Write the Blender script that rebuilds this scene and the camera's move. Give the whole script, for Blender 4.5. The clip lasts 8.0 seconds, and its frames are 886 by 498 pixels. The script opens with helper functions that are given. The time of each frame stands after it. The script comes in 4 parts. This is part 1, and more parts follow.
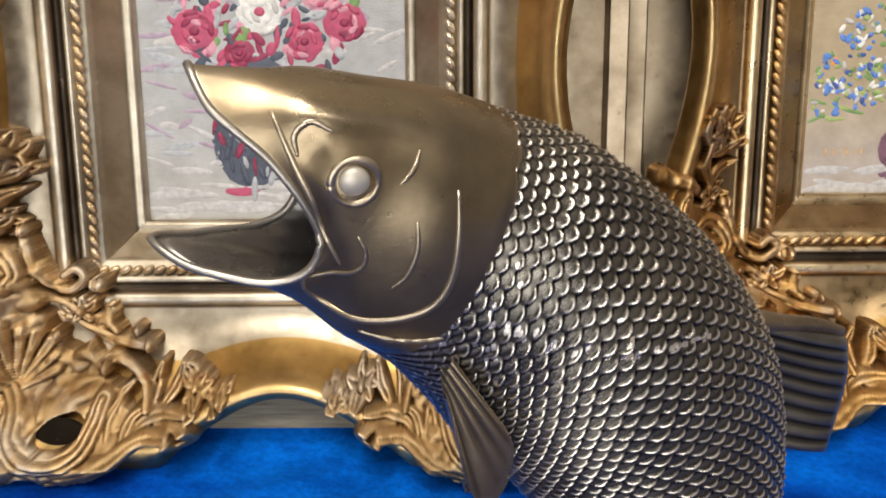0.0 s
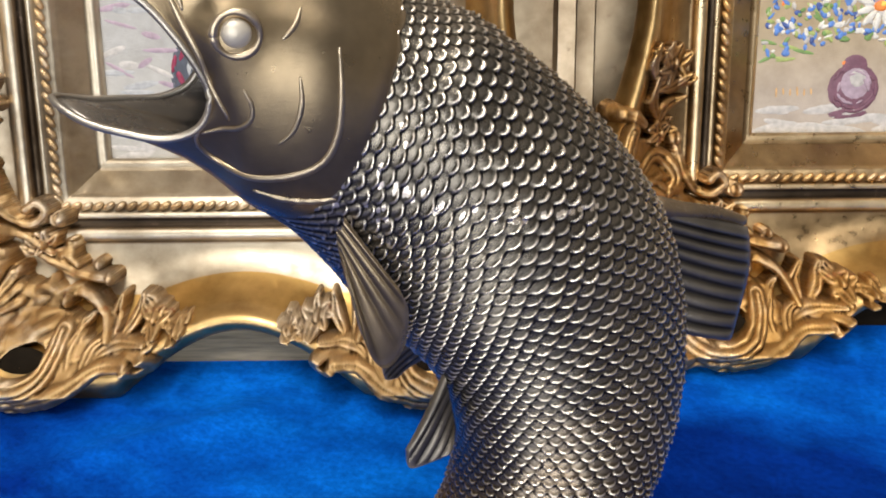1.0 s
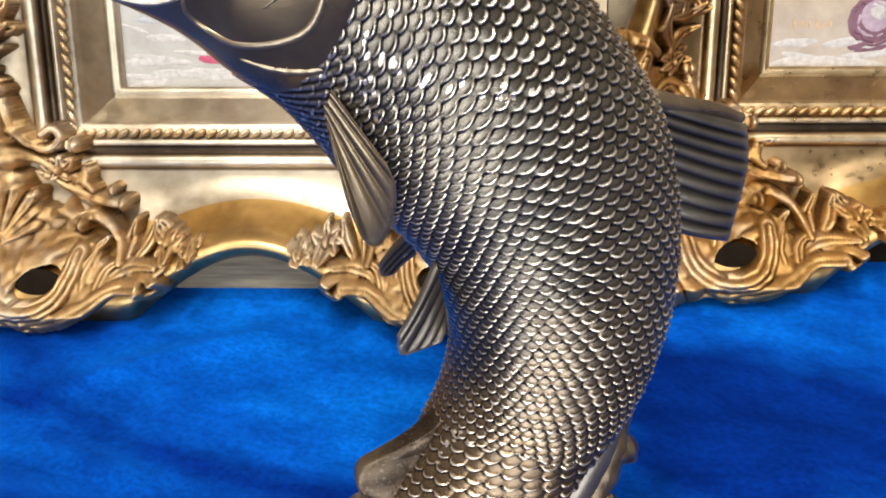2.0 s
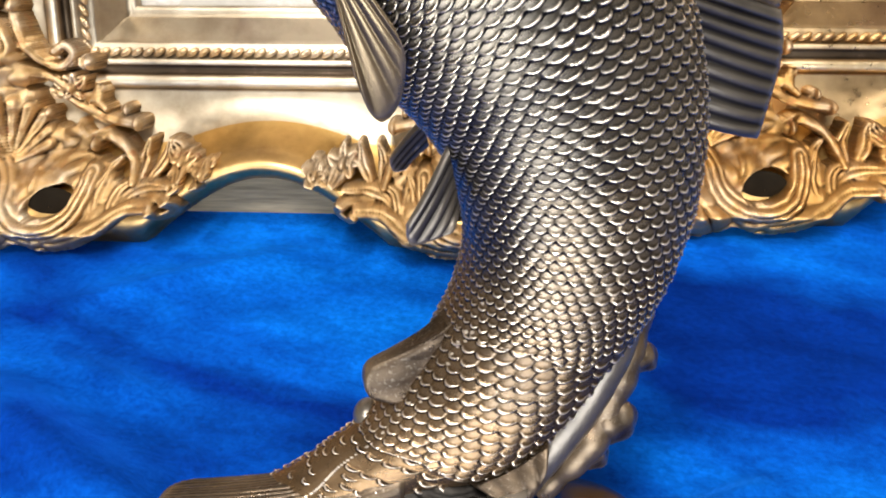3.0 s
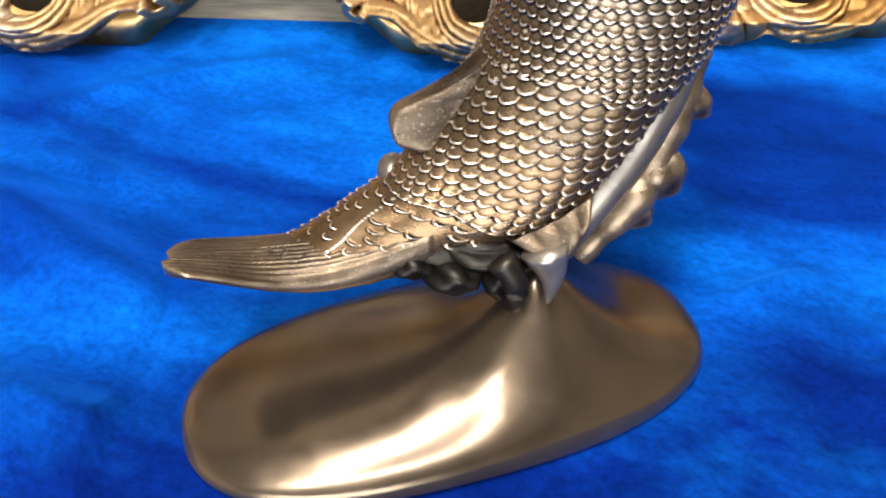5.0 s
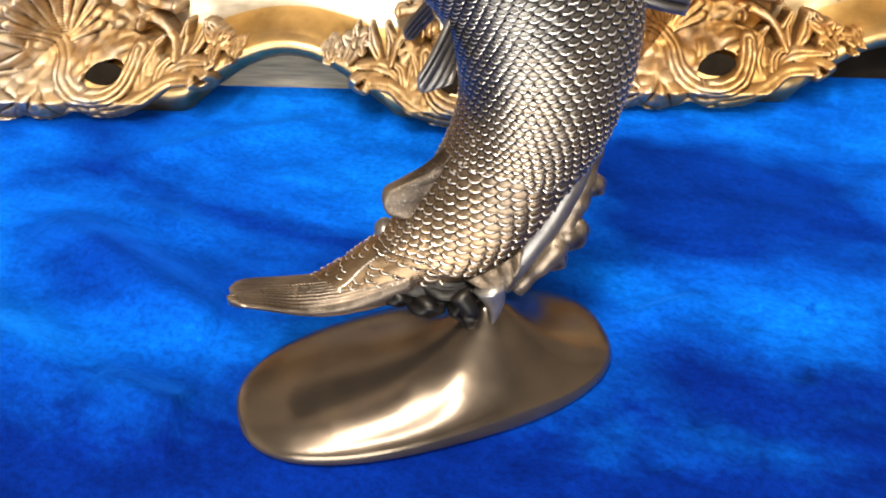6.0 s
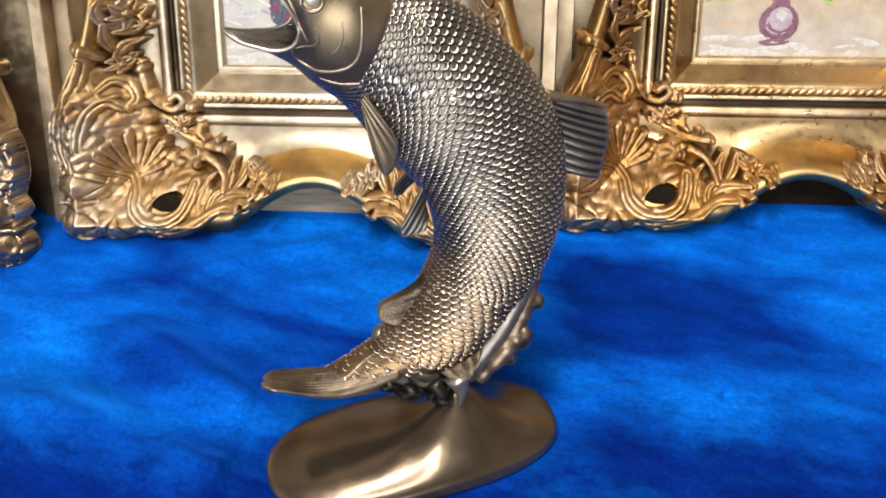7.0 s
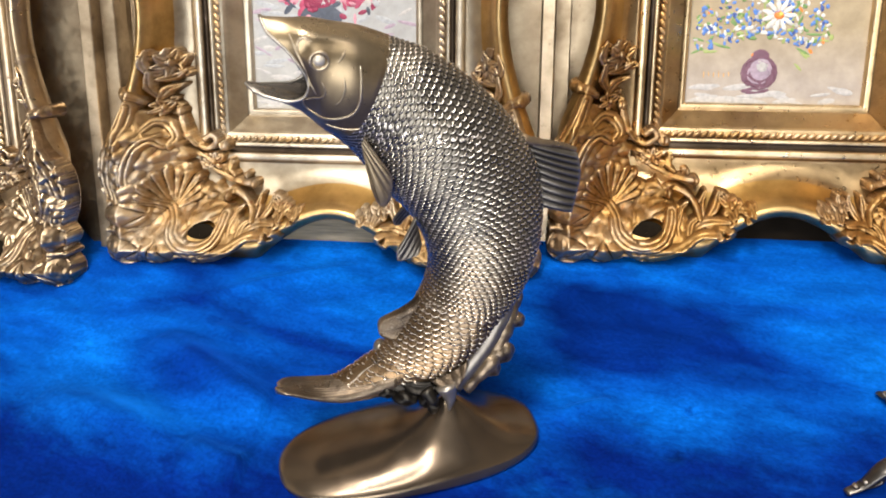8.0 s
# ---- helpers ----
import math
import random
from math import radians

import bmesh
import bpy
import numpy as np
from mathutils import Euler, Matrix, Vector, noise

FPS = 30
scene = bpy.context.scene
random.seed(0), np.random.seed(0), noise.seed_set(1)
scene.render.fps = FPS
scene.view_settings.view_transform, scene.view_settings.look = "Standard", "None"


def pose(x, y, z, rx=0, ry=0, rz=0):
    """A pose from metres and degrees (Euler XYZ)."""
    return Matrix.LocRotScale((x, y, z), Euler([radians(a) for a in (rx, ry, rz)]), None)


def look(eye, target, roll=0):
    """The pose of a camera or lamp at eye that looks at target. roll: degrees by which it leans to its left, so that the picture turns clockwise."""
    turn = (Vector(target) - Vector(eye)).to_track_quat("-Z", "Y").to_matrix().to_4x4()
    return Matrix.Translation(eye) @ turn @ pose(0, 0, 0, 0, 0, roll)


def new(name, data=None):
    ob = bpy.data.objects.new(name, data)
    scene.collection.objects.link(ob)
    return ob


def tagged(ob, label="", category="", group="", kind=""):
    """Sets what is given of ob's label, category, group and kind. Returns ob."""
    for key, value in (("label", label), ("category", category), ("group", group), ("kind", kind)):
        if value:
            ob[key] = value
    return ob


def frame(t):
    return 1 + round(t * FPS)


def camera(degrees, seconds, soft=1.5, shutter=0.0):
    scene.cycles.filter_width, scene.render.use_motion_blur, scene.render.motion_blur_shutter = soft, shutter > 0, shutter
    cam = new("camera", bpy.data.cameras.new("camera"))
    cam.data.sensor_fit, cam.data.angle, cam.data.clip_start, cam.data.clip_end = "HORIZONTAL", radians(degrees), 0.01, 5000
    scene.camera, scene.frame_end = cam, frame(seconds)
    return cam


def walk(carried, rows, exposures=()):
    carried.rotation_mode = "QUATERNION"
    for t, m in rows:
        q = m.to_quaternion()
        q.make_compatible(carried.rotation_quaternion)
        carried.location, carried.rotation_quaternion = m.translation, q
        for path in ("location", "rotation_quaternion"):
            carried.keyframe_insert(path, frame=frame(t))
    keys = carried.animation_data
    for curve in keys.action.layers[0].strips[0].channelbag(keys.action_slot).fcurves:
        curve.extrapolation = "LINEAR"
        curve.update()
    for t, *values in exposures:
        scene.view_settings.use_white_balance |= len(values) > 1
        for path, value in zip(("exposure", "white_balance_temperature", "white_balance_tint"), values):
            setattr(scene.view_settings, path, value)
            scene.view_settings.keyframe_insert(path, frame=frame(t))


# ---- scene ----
cam = camera(53.0, 8.0, 1.9)
# seconds, eye, target, roll
PATH = [
    (0.0, (0.00711, 0.07331, 0.33287), (0.00477, 0.93621, -0.17251), -0.37),
    (0.5, (0.02264, 0.05593, 0.32802), (0.02242, 0.91611, -0.18197), -0.59),
    (1.0, (0.03107, 0.05034, 0.31465), (0.03085, 0.90425, -0.20576), -0.45),
    (1.5, (0.03677, 0.04238, 0.30535), (0.02506, 0.88820, -0.22798), -0.61),
    (3.0, (0.04377, 0.03548, 0.27294), (-0.01354, 0.84600, -0.30996), -1.15),
    (3.5, (0.04411, 0.03549, 0.25984), (-0.01329, 0.83495, -0.33814), -0.92),
    (4.0, (0.03640, 0.03621, 0.24636), (-0.01676, 0.81914, -0.37348), -0.62),
    (4.5, (0.03075, 0.03454, 0.22309), (-0.01469, 0.79466, -0.42509), -0.29),
    (4.7, (0.03081, 0.03259, 0.21847), (-0.01066, 0.78405, -0.44001), -0.01),
    (5.8, (0.03923, -0.02538, 0.28068), (-0.00493, 0.70825, -0.39743), -0.30),
    (6.0, (0.04656, -0.04628, 0.30773), (-0.00037, 0.69522, -0.36158), -0.47),
    (6.5, (0.05954, -0.10321, 0.36574), (-0.00043, 0.66894, -0.26686), -0.92),
    (7.0, (0.08008, -0.13192, 0.39557), (-0.00501, 0.66859, -0.19768), -1.84),
    (7.5, (0.10377, -0.16004, 0.41451), (-0.00047, 0.65224, -0.15937), -2.18),
    (8.0, (0.11274, -0.18745, 0.42834), (-0.01465, 0.63211, -0.13032), -2.65),
]
# the clip's camera sets its own brightness
BRIGHT = [(0.0, -0.84), (1.5, -0.55), (3.5, -0.06), (4.5, 0.10), (6.1, 0.13), (7.0, -0.32), (8.0, -0.36)]
walk(cam, [(t, look(eye, target, roll)) for t, eye, target, roll in PATH], BRIGHT)

# ---- light ----
world = bpy.data.worlds.new("room_air")
scene.world = world
world.use_nodes = True
world.node_tree.nodes["Background"].inputs[0].default_value = (1.0, 0.92, 0.82, 1)
world.node_tree.nodes["Background"].inputs[1].default_value = 0.25


def area(name, eye, target, sx, sy, watts, colour):
    d = bpy.data.lights.new(name, "AREA")
    d.shape, d.size, d.size_y, d.energy, d.color = "RECTANGLE", sx, sy, watts, colour
    ob = new(name, d)
    ob.matrix_world = look(eye, target)
    return ob


area("ceiling_tube_lamp", (-0.26, -0.36, 1.9), (-0.24, -0.30, 0.1), 0.10, 1.3, 36, (1.0, 0.96, 0.90))
area("ceiling_tube_lamp", (0.10, -0.74, 1.9), (0.05, 0.25, 0.15), 1.2, 0.12, 32, (1.0, 0.97, 0.92))
area("ceiling_panel_lamp", (-0.06, 0.06, 1.9), (0.0, 0.25, 0.1), 0.50, 0.22, 15, (1.0, 0.95, 0.88))
# added cool front fill for the bronze, in an assumed, unseen window opening
area("front_fill", (-0.1, -2.55, 0.53), (-0.1, 0.0, 0.45), 2.0, 1.6, 96, (0.94, 0.97, 1.0))


# ---- materials ----
class Mat:
    """A node material in a few calls."""

    def __init__(self, name, rough=0.5, metal=0.0, base=(0.5, 0.5, 0.5)):
        self.m = bpy.data.materials.new(name)
        self.m.use_nodes = True
        self.t = self.m.node_tree
        self.b = self.t.nodes["Principled BSDF"]
        self.set("Roughness", rough), self.set("Metallic", metal), self.set("Base Color", (*base, 1))
        self.co = self.t.nodes.new("ShaderNodeTexCoord").outputs["Object"]

    def set(self, key, value):
        if isinstance(value, bpy.types.NodeSocket):
            self.t.links.new(value, self.b.inputs[key])
        else:
            self.b.inputs[key].default_value = value

    def noise(self, scale, detail=4, rough=0.6, stretch=None):
        n = self.t.nodes.new("ShaderNodeTexNoise")
        n.inputs["Scale"].default_value, n.inputs["Detail"].default_value, n.inputs["Roughness"].default_value = scale, detail, rough
        if stretch:
            mp = self.t.nodes.new("ShaderNodeMapping")
            mp.inputs["Scale"].default_value = stretch
            self.t.links.new(self.co, mp.inputs[0])
            self.t.links.new(mp.outputs[0], n.inputs["Vector"])
        else:
            self.t.links.new(self.co, n.inputs["Vector"])
        return n.outputs["Fac"]

    def pointy(self):
        return self.t.nodes.new("ShaderNodeNewGeometry").outputs["Pointiness"]

    def ramp(self, fac, *stops):
        r = self.t.nodes.new("ShaderNodeValToRGB")
        el = r.color_ramp.elements
        while len(el) < len(stops):
            el.new(0.5)
        for e, (p, c) in zip(el, stops):
            e.position = p
            e.color = (*c, 1) if isinstance(c, tuple) else (c, c, c, 1)
        self.t.links.new(fac, r.inputs[0])
        return r.outputs[0]

    def mix(self, fac, a, b, mode="MIX"):
        x = self.t.nodes.new("ShaderNodeMix")
        x.data_type, x.blend_type = "RGBA", mode
        for sock, v in ((x.inputs[0], fac), (x.inputs[6], a), (x.inputs[7], b)):
            if isinstance(v, bpy.types.NodeSocket):
                self.t.links.new(v, sock)
            elif isinstance(v, tuple):
                sock.default_value = (*v, 1)
            else:
                sock.default_value = v
        return x.outputs[2]

    def bump(self, height, dist, strength=1.0):
        n = self.t.nodes.new("ShaderNodeBump")
        n.inputs["Strength"].default_value, n.inputs["Distance"].default_value = strength, dist
        self.t.links.new(height, n.inputs["Height"])
        self.t.links.new(n.outputs[0], self.b.inputs["Normal"])
        return self


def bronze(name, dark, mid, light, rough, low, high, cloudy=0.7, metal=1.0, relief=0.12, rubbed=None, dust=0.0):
    """Patinated bronze: dark hollows, bright edges that mix rubbed wear with painted highlight; rubbed: a browner tone
    on the low, handled parts.
    """
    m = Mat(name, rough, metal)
    edge_tone = m.ramp(m.pointy(), (low, dark), (0.5, mid), (high, light))
    if rubbed:
        co = m.t.nodes.new("ShaderNodeSeparateXYZ")
        m.t.links.new(m.co, co.inputs[0])
        jig = m.t.nodes.new("ShaderNodeMath")
        jig.operation = "MULTIPLY_ADD"
        m.t.links.new(m.noise(45, 5), jig.inputs[0])
        jig.inputs[1].default_value = 0.09
        m.t.links.new(co.outputs[2], jig.inputs[2])
        mp = m.t.nodes.new("ShaderNodeMapRange")
        mp.inputs[1].default_value, mp.inputs[2].default_value, mp.inputs[3].default_value, mp.inputs[4].default_value = 0.105, 0.20, 1.0, 0.0
        m.t.links.new(jig.outputs[0], mp.inputs[0])
        edge_tone = m.mix(mp.outputs[0], edge_tone, m.ramp(m.pointy(), (low, dark), (0.5, rubbed), (high, light)))
    cloud = m.ramp(m.noise(38, 5), (0.35, (cloudy, cloudy * 0.97, cloudy * 0.97)), (0.7, (1.12, 1.06, 1.0)))
    tone = m.mix(1.0, edge_tone, cloud, "MULTIPLY")
    if dust:
        tone = m.mix(m.ramp(m.noise(900, 4, 0.7, (1.0, 1.6, 1.0)), (0.56, 0.0), (0.72, dust)), tone, (0.52, 0.48, 0.42))
    m.set("Base Color", tone)
    m.set("Roughness", m.ramp(m.noise(60, 6, 0.7), (0.3, rough - 0.05), (0.7, rough + 0.08)))
    m.bump(m.noise(420, 5, 0.7, (1.0, 1.0, 3.2)), 0.0003, relief)
    return m.m


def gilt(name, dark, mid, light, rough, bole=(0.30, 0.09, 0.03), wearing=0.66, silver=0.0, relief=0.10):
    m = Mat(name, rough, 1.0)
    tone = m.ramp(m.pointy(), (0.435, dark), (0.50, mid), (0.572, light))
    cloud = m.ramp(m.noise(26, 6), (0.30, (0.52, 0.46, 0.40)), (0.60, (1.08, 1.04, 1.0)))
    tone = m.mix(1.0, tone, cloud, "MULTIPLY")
    if silver:
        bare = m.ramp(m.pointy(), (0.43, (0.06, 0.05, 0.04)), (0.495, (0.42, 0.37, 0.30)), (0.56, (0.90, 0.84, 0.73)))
        tone = m.mix(m.ramp(m.noise(17, 6, 0.7), (0.46, 0.0), (0.58, silver)), tone, bare)
    rub = m.ramp(m.noise(95, 7, 0.7), (wearing, 0.0), (wearing + 0.08, 0.8))
    m.set("Base Color", m.mix(rub, tone, bole))
    m.set("Metallic", m.ramp(rub, (0.0, 1.0), (1.0, 0.35)))
    m.set("Roughness", m.ramp(m.noise(160, 6), (0.3, rough - 0.08), (0.7, rough + 0.14)))
    m.bump(m.noise(230, 8, 0.76), 0.0014, relief)
    return m.m


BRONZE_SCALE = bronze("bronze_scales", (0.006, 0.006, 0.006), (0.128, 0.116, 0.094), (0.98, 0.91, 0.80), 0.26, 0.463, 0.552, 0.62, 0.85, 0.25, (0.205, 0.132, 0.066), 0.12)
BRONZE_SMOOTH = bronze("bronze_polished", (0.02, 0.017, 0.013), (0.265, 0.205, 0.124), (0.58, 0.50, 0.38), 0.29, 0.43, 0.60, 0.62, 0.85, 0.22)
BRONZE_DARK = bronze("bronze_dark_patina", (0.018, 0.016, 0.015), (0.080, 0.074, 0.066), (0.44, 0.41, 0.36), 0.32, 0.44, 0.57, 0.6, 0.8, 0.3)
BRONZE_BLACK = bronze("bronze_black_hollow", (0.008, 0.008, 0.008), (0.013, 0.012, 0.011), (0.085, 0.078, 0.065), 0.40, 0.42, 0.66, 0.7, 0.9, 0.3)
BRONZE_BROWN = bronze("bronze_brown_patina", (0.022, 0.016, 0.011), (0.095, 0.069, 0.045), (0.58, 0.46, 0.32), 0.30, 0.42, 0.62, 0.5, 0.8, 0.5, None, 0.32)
BRONZE_FOOT = bronze("bronze_foot", (0.02, 0.015, 0.011), (0.125, 0.096, 0.068), (0.55, 0.45, 0.32), 0.19, 0.40, 0.62, 0.80, 0.85, 0.10)
# eyeball: pale base colour that paints in the lamp's reflection
BRONZE_EYE = bronze("bronze_eye_glint", (0.10, 0.09, 0.08), (0.50, 0.47, 0.40), (0.80, 0.75, 0.65), 0.42, 0.38, 0.63, 0.8, 0.5, 0.1)
# inside of the mouth: lighter, greyer bronze, its reflections put into the colour
BRONZE_MOUTH = bronze("bronze_mouth_lit", (0.03, 0.03, 0.03), (0.21, 0.20, 0.19), (0.60, 0.56, 0.50), 0.24, 0.40, 0.64, 0.45, 0.8, 0.25)
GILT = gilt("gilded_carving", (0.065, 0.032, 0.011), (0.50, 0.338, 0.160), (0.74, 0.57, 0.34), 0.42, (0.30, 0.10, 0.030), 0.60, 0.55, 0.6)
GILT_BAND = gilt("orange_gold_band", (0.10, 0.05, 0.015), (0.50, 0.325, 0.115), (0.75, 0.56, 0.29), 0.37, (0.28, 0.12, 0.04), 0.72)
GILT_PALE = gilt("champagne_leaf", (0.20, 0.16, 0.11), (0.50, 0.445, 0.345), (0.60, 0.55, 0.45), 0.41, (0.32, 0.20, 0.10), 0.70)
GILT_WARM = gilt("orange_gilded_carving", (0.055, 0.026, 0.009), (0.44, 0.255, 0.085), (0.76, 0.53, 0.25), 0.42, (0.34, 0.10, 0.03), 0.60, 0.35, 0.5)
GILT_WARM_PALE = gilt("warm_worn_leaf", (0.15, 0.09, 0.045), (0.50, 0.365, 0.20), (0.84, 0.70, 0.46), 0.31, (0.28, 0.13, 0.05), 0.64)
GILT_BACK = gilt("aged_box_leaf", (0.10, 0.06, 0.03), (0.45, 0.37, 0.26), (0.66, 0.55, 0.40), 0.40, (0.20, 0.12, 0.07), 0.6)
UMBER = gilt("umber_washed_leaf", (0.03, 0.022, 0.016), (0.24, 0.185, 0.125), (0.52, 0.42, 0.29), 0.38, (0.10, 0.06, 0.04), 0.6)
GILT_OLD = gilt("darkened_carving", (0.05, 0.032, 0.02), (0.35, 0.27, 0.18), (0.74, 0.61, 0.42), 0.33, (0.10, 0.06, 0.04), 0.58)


def make_velvet():
    m = Mat("blue_velvet", 0.75, 0.0)
    mp = m.t.nodes.new("ShaderNodeMapping")
    mp.inputs["Rotation"].default_value = (0, 0, radians(14))
    mp.inputs["Location"].default_value = (-0.109, 0.156, 0)
    m.t.links.new(m.co, mp.inputs[0])
    flat_place = m.co
    m.co = mp.outputs[0]
    nap = m.noise(5.5, 5, 0.5, (0.8, 1.9, 1.0))
    nap.node.inputs["Distortion"].default_value = 0.5
    streak = m.noise(26, 5, 0.60, (0.8, 1.7, 1.0))
    fine = m.noise(330, 4, 0.7, (0.9, 1.2, 1.0))
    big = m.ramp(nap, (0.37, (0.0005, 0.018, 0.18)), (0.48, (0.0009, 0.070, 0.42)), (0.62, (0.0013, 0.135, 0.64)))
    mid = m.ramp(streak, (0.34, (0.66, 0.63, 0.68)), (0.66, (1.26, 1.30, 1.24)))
    # the colour is darker over the front of the cloth, with a ragged border
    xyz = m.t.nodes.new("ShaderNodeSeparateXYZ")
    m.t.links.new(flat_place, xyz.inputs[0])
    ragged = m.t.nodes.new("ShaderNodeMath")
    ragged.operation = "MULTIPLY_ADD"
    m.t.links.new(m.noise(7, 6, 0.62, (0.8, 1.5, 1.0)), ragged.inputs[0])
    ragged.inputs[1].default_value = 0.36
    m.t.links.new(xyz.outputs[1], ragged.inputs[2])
    front_dark = m.ramp(ragged.outputs[0], (0.360, 1.0), (0.475, 0.0))
    big = m.mix(front_dark, big, (0.0006, 0.013, 0.150))
    dull = front_dark
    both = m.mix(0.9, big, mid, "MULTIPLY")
    wobble = m.noise(220, 3, 0.6)
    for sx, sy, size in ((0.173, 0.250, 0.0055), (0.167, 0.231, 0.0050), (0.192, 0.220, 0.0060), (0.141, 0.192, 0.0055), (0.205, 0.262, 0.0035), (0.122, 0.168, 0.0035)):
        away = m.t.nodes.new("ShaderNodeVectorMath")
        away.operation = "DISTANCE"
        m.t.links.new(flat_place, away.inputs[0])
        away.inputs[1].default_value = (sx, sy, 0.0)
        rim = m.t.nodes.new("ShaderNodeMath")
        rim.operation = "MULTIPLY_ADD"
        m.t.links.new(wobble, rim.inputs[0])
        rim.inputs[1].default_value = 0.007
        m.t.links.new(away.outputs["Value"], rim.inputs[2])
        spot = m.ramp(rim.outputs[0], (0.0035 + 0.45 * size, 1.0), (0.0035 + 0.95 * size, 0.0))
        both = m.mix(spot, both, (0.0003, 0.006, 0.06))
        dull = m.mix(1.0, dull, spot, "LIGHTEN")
    m.set("Sheen Weight", m.ramp(dull, (0.0, 1.0), (1.0, 0.25)))
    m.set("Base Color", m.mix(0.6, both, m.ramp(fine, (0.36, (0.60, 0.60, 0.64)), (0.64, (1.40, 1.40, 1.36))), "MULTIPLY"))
    m.set("Sheen Roughness", 0.42)
    m.set("Sheen Tint", m.ramp(nap, (0.36, (0.005, 0.10, 0.62)), (0.50, (0.010, 0.19, 0.95)), (0.62, (0.014, 0.26, 1.0))))
    m.set("Specular IOR Level", 0.02)
    m.bump(m.noise(700, 5, 0.8), 0.0012, 0.5)
    return m.m


VELVET = make_velvet()


def plain(name, base, rough, scale=30, spread=0.25, bump=0.0005, metal=0.0, stretch=None):
    m = Mat(name, rough, metal)
    lo, hi = tuple(c * (1 - spread) for c in base), tuple(min(1, c * (1 + spread)) for c in base)
    m.set("Base Color", m.ramp(m.noise(scale, 6, 0.6, stretch), (0.3, lo), (0.7, hi)))
    m.bump(m.noise(scale * 8, 5, 0.6, stretch), bump, 0.5)
    return m.m


WALL = plain("brown_plaster", (0.26, 0.22, 0.17), 0.8, 6, 0.12)
CEILING = plain("white_ceiling_paint", (0.42, 0.41, 0.39), 0.85, 6, 0.06)
FLOORING = plain("brown_floor_boards", (0.20, 0.12, 0.07), 0.5, 8, 0.3, 0.001, 0.0, (1, 14, 1))
WOOD = plain("dark_table_wood", (0.12, 0.07, 0.04), 0.5, 12, 0.3, 0.0008, 0.0, (1, 12, 1))
RAW_WOOD = plain("grey_frame_wood", (0.26, 0.22, 0.15), 0.7, 40, 0.35, 0.0008, 0.0, (1, 14, 1))
PEWTER = bronze("dark_pewter", (0.02, 0.02, 0.02), (0.07, 0.066, 0.062), (0.36, 0.34, 0.31), 0.34, 0.4, 0.72, 0.7)


def paint(name, base, spread=0.22, rough=0.45):
    return plain(name, base, rough, 260, spread, 0.0005)


# ---- mesh helpers ----
class Shape:
    """Collects grids and faces into one mesh."""

    def __init__(self):
        self.v, self.f, self.k, self.n = [], [], [], 0

    def grid(self, p, close_u=False, close_v=False, slot=0):
        p = np.asarray(p, float)
        a, b = p.shape[:2]
        ids = np.arange(a * b).reshape(a, b) + self.n
        if close_u:
            ids = np.vstack([ids, ids[:1]])
        if close_v:
            ids = np.hstack([ids, ids[:, :1]])
        q = np.stack([ids[:-1, :-1], ids[1:, :-1], ids[1:, 1:], ids[:-1, 1:]], -1).reshape(-1, 4)
        self.v.append(p.reshape(-1, 3)), self.f.append(q), self.k.append(np.full(len(q), slot))
        self.n += a * b
        return self

    def ball(self, c, r, slot=0, n=8, turn=None, warp=0.0):
        u, w = np.meshgrid(np.linspace(0.02, math.pi - 0.02, n + 1), np.linspace(0, 2 * math.pi, 2 * n, endpoint=False), indexing="ij")
        p = np.stack([np.sin(u) * np.cos(w), np.sin(u) * np.sin(w), np.cos(u)], -1)
        if warp:
            p = p * (1 + warp * (np.sin(5 * p[..., :1] + 3 * p[..., 1:2]) * np.sin(4 * p[..., 2:3] + 2)))
        p = p * np.asarray(r if np.ndim(r) else (r, r, r))
        if turn is not None:
            p = p @ np.asarray(turn.to_3x3()).T
        return self.grid(p + np.asarray(c), False, True, slot)

    def tube(self, path, radii, slot=0, n=8, flat=1.0, up=(0, 0, 1), groove=0.0):
        p = np.asarray(path, float)
        d = np.gradient(p, axis=0)
        d /= np.linalg.norm(d, axis=1)[:, None] + 1e-12
        s = np.cross(d, np.asarray(up, float))
        s /= np.linalg.norm(s, axis=1)[:, None] + 1e-12
        u = np.cross(s, d)
        a = np.linspace(0, 2 * math.pi, n, endpoint=False)
        r = np.broadcast_to(np.asarray(radii, float), (len(p),))[:, None, None]
        low = 1 - groove * np.exp(-((a - math.pi / 2) / 0.45) ** 2)
        ring = p[:, None] + r * (np.cos(a)[None, :, None] * s[:, None] + flat * (np.sin(a) * low)[None, :, None] * u[:, None])
        ring = np.concatenate([p[:1, None].repeat(n, 1), ring, p[-1:, None].repeat(n, 1)])
        return self.grid(ring, False, True, slot)

    def mesh(self, name, mats, smooth=True):
        me = bpy.data.meshes.new(name)
        v, f = np.concatenate(self.v), np.concatenate(self.f)
        me.from_pydata(v.tolist(), [], f.tolist())
        me.polygons.foreach_set("material_index", np.concatenate(self.k).astype(np.int32))
        me.polygons.foreach_set("use_smooth", np.full(len(f), smooth))
        for m in mats:
            me.materials.append(m)
        bm = bmesh.new()
        bm.from_mesh(me)
        bmesh.ops.remove_doubles(bm, verts=bm.verts, dist=1e-6)
        bmesh.ops.delete(bm, geom=[v for v in bm.verts if not v.link_faces], context="VERTS")
        bmesh.ops.recalc_face_normals(bm, faces=bm.faces)
        bm.to_mesh(me)
        bm.free()
        return me


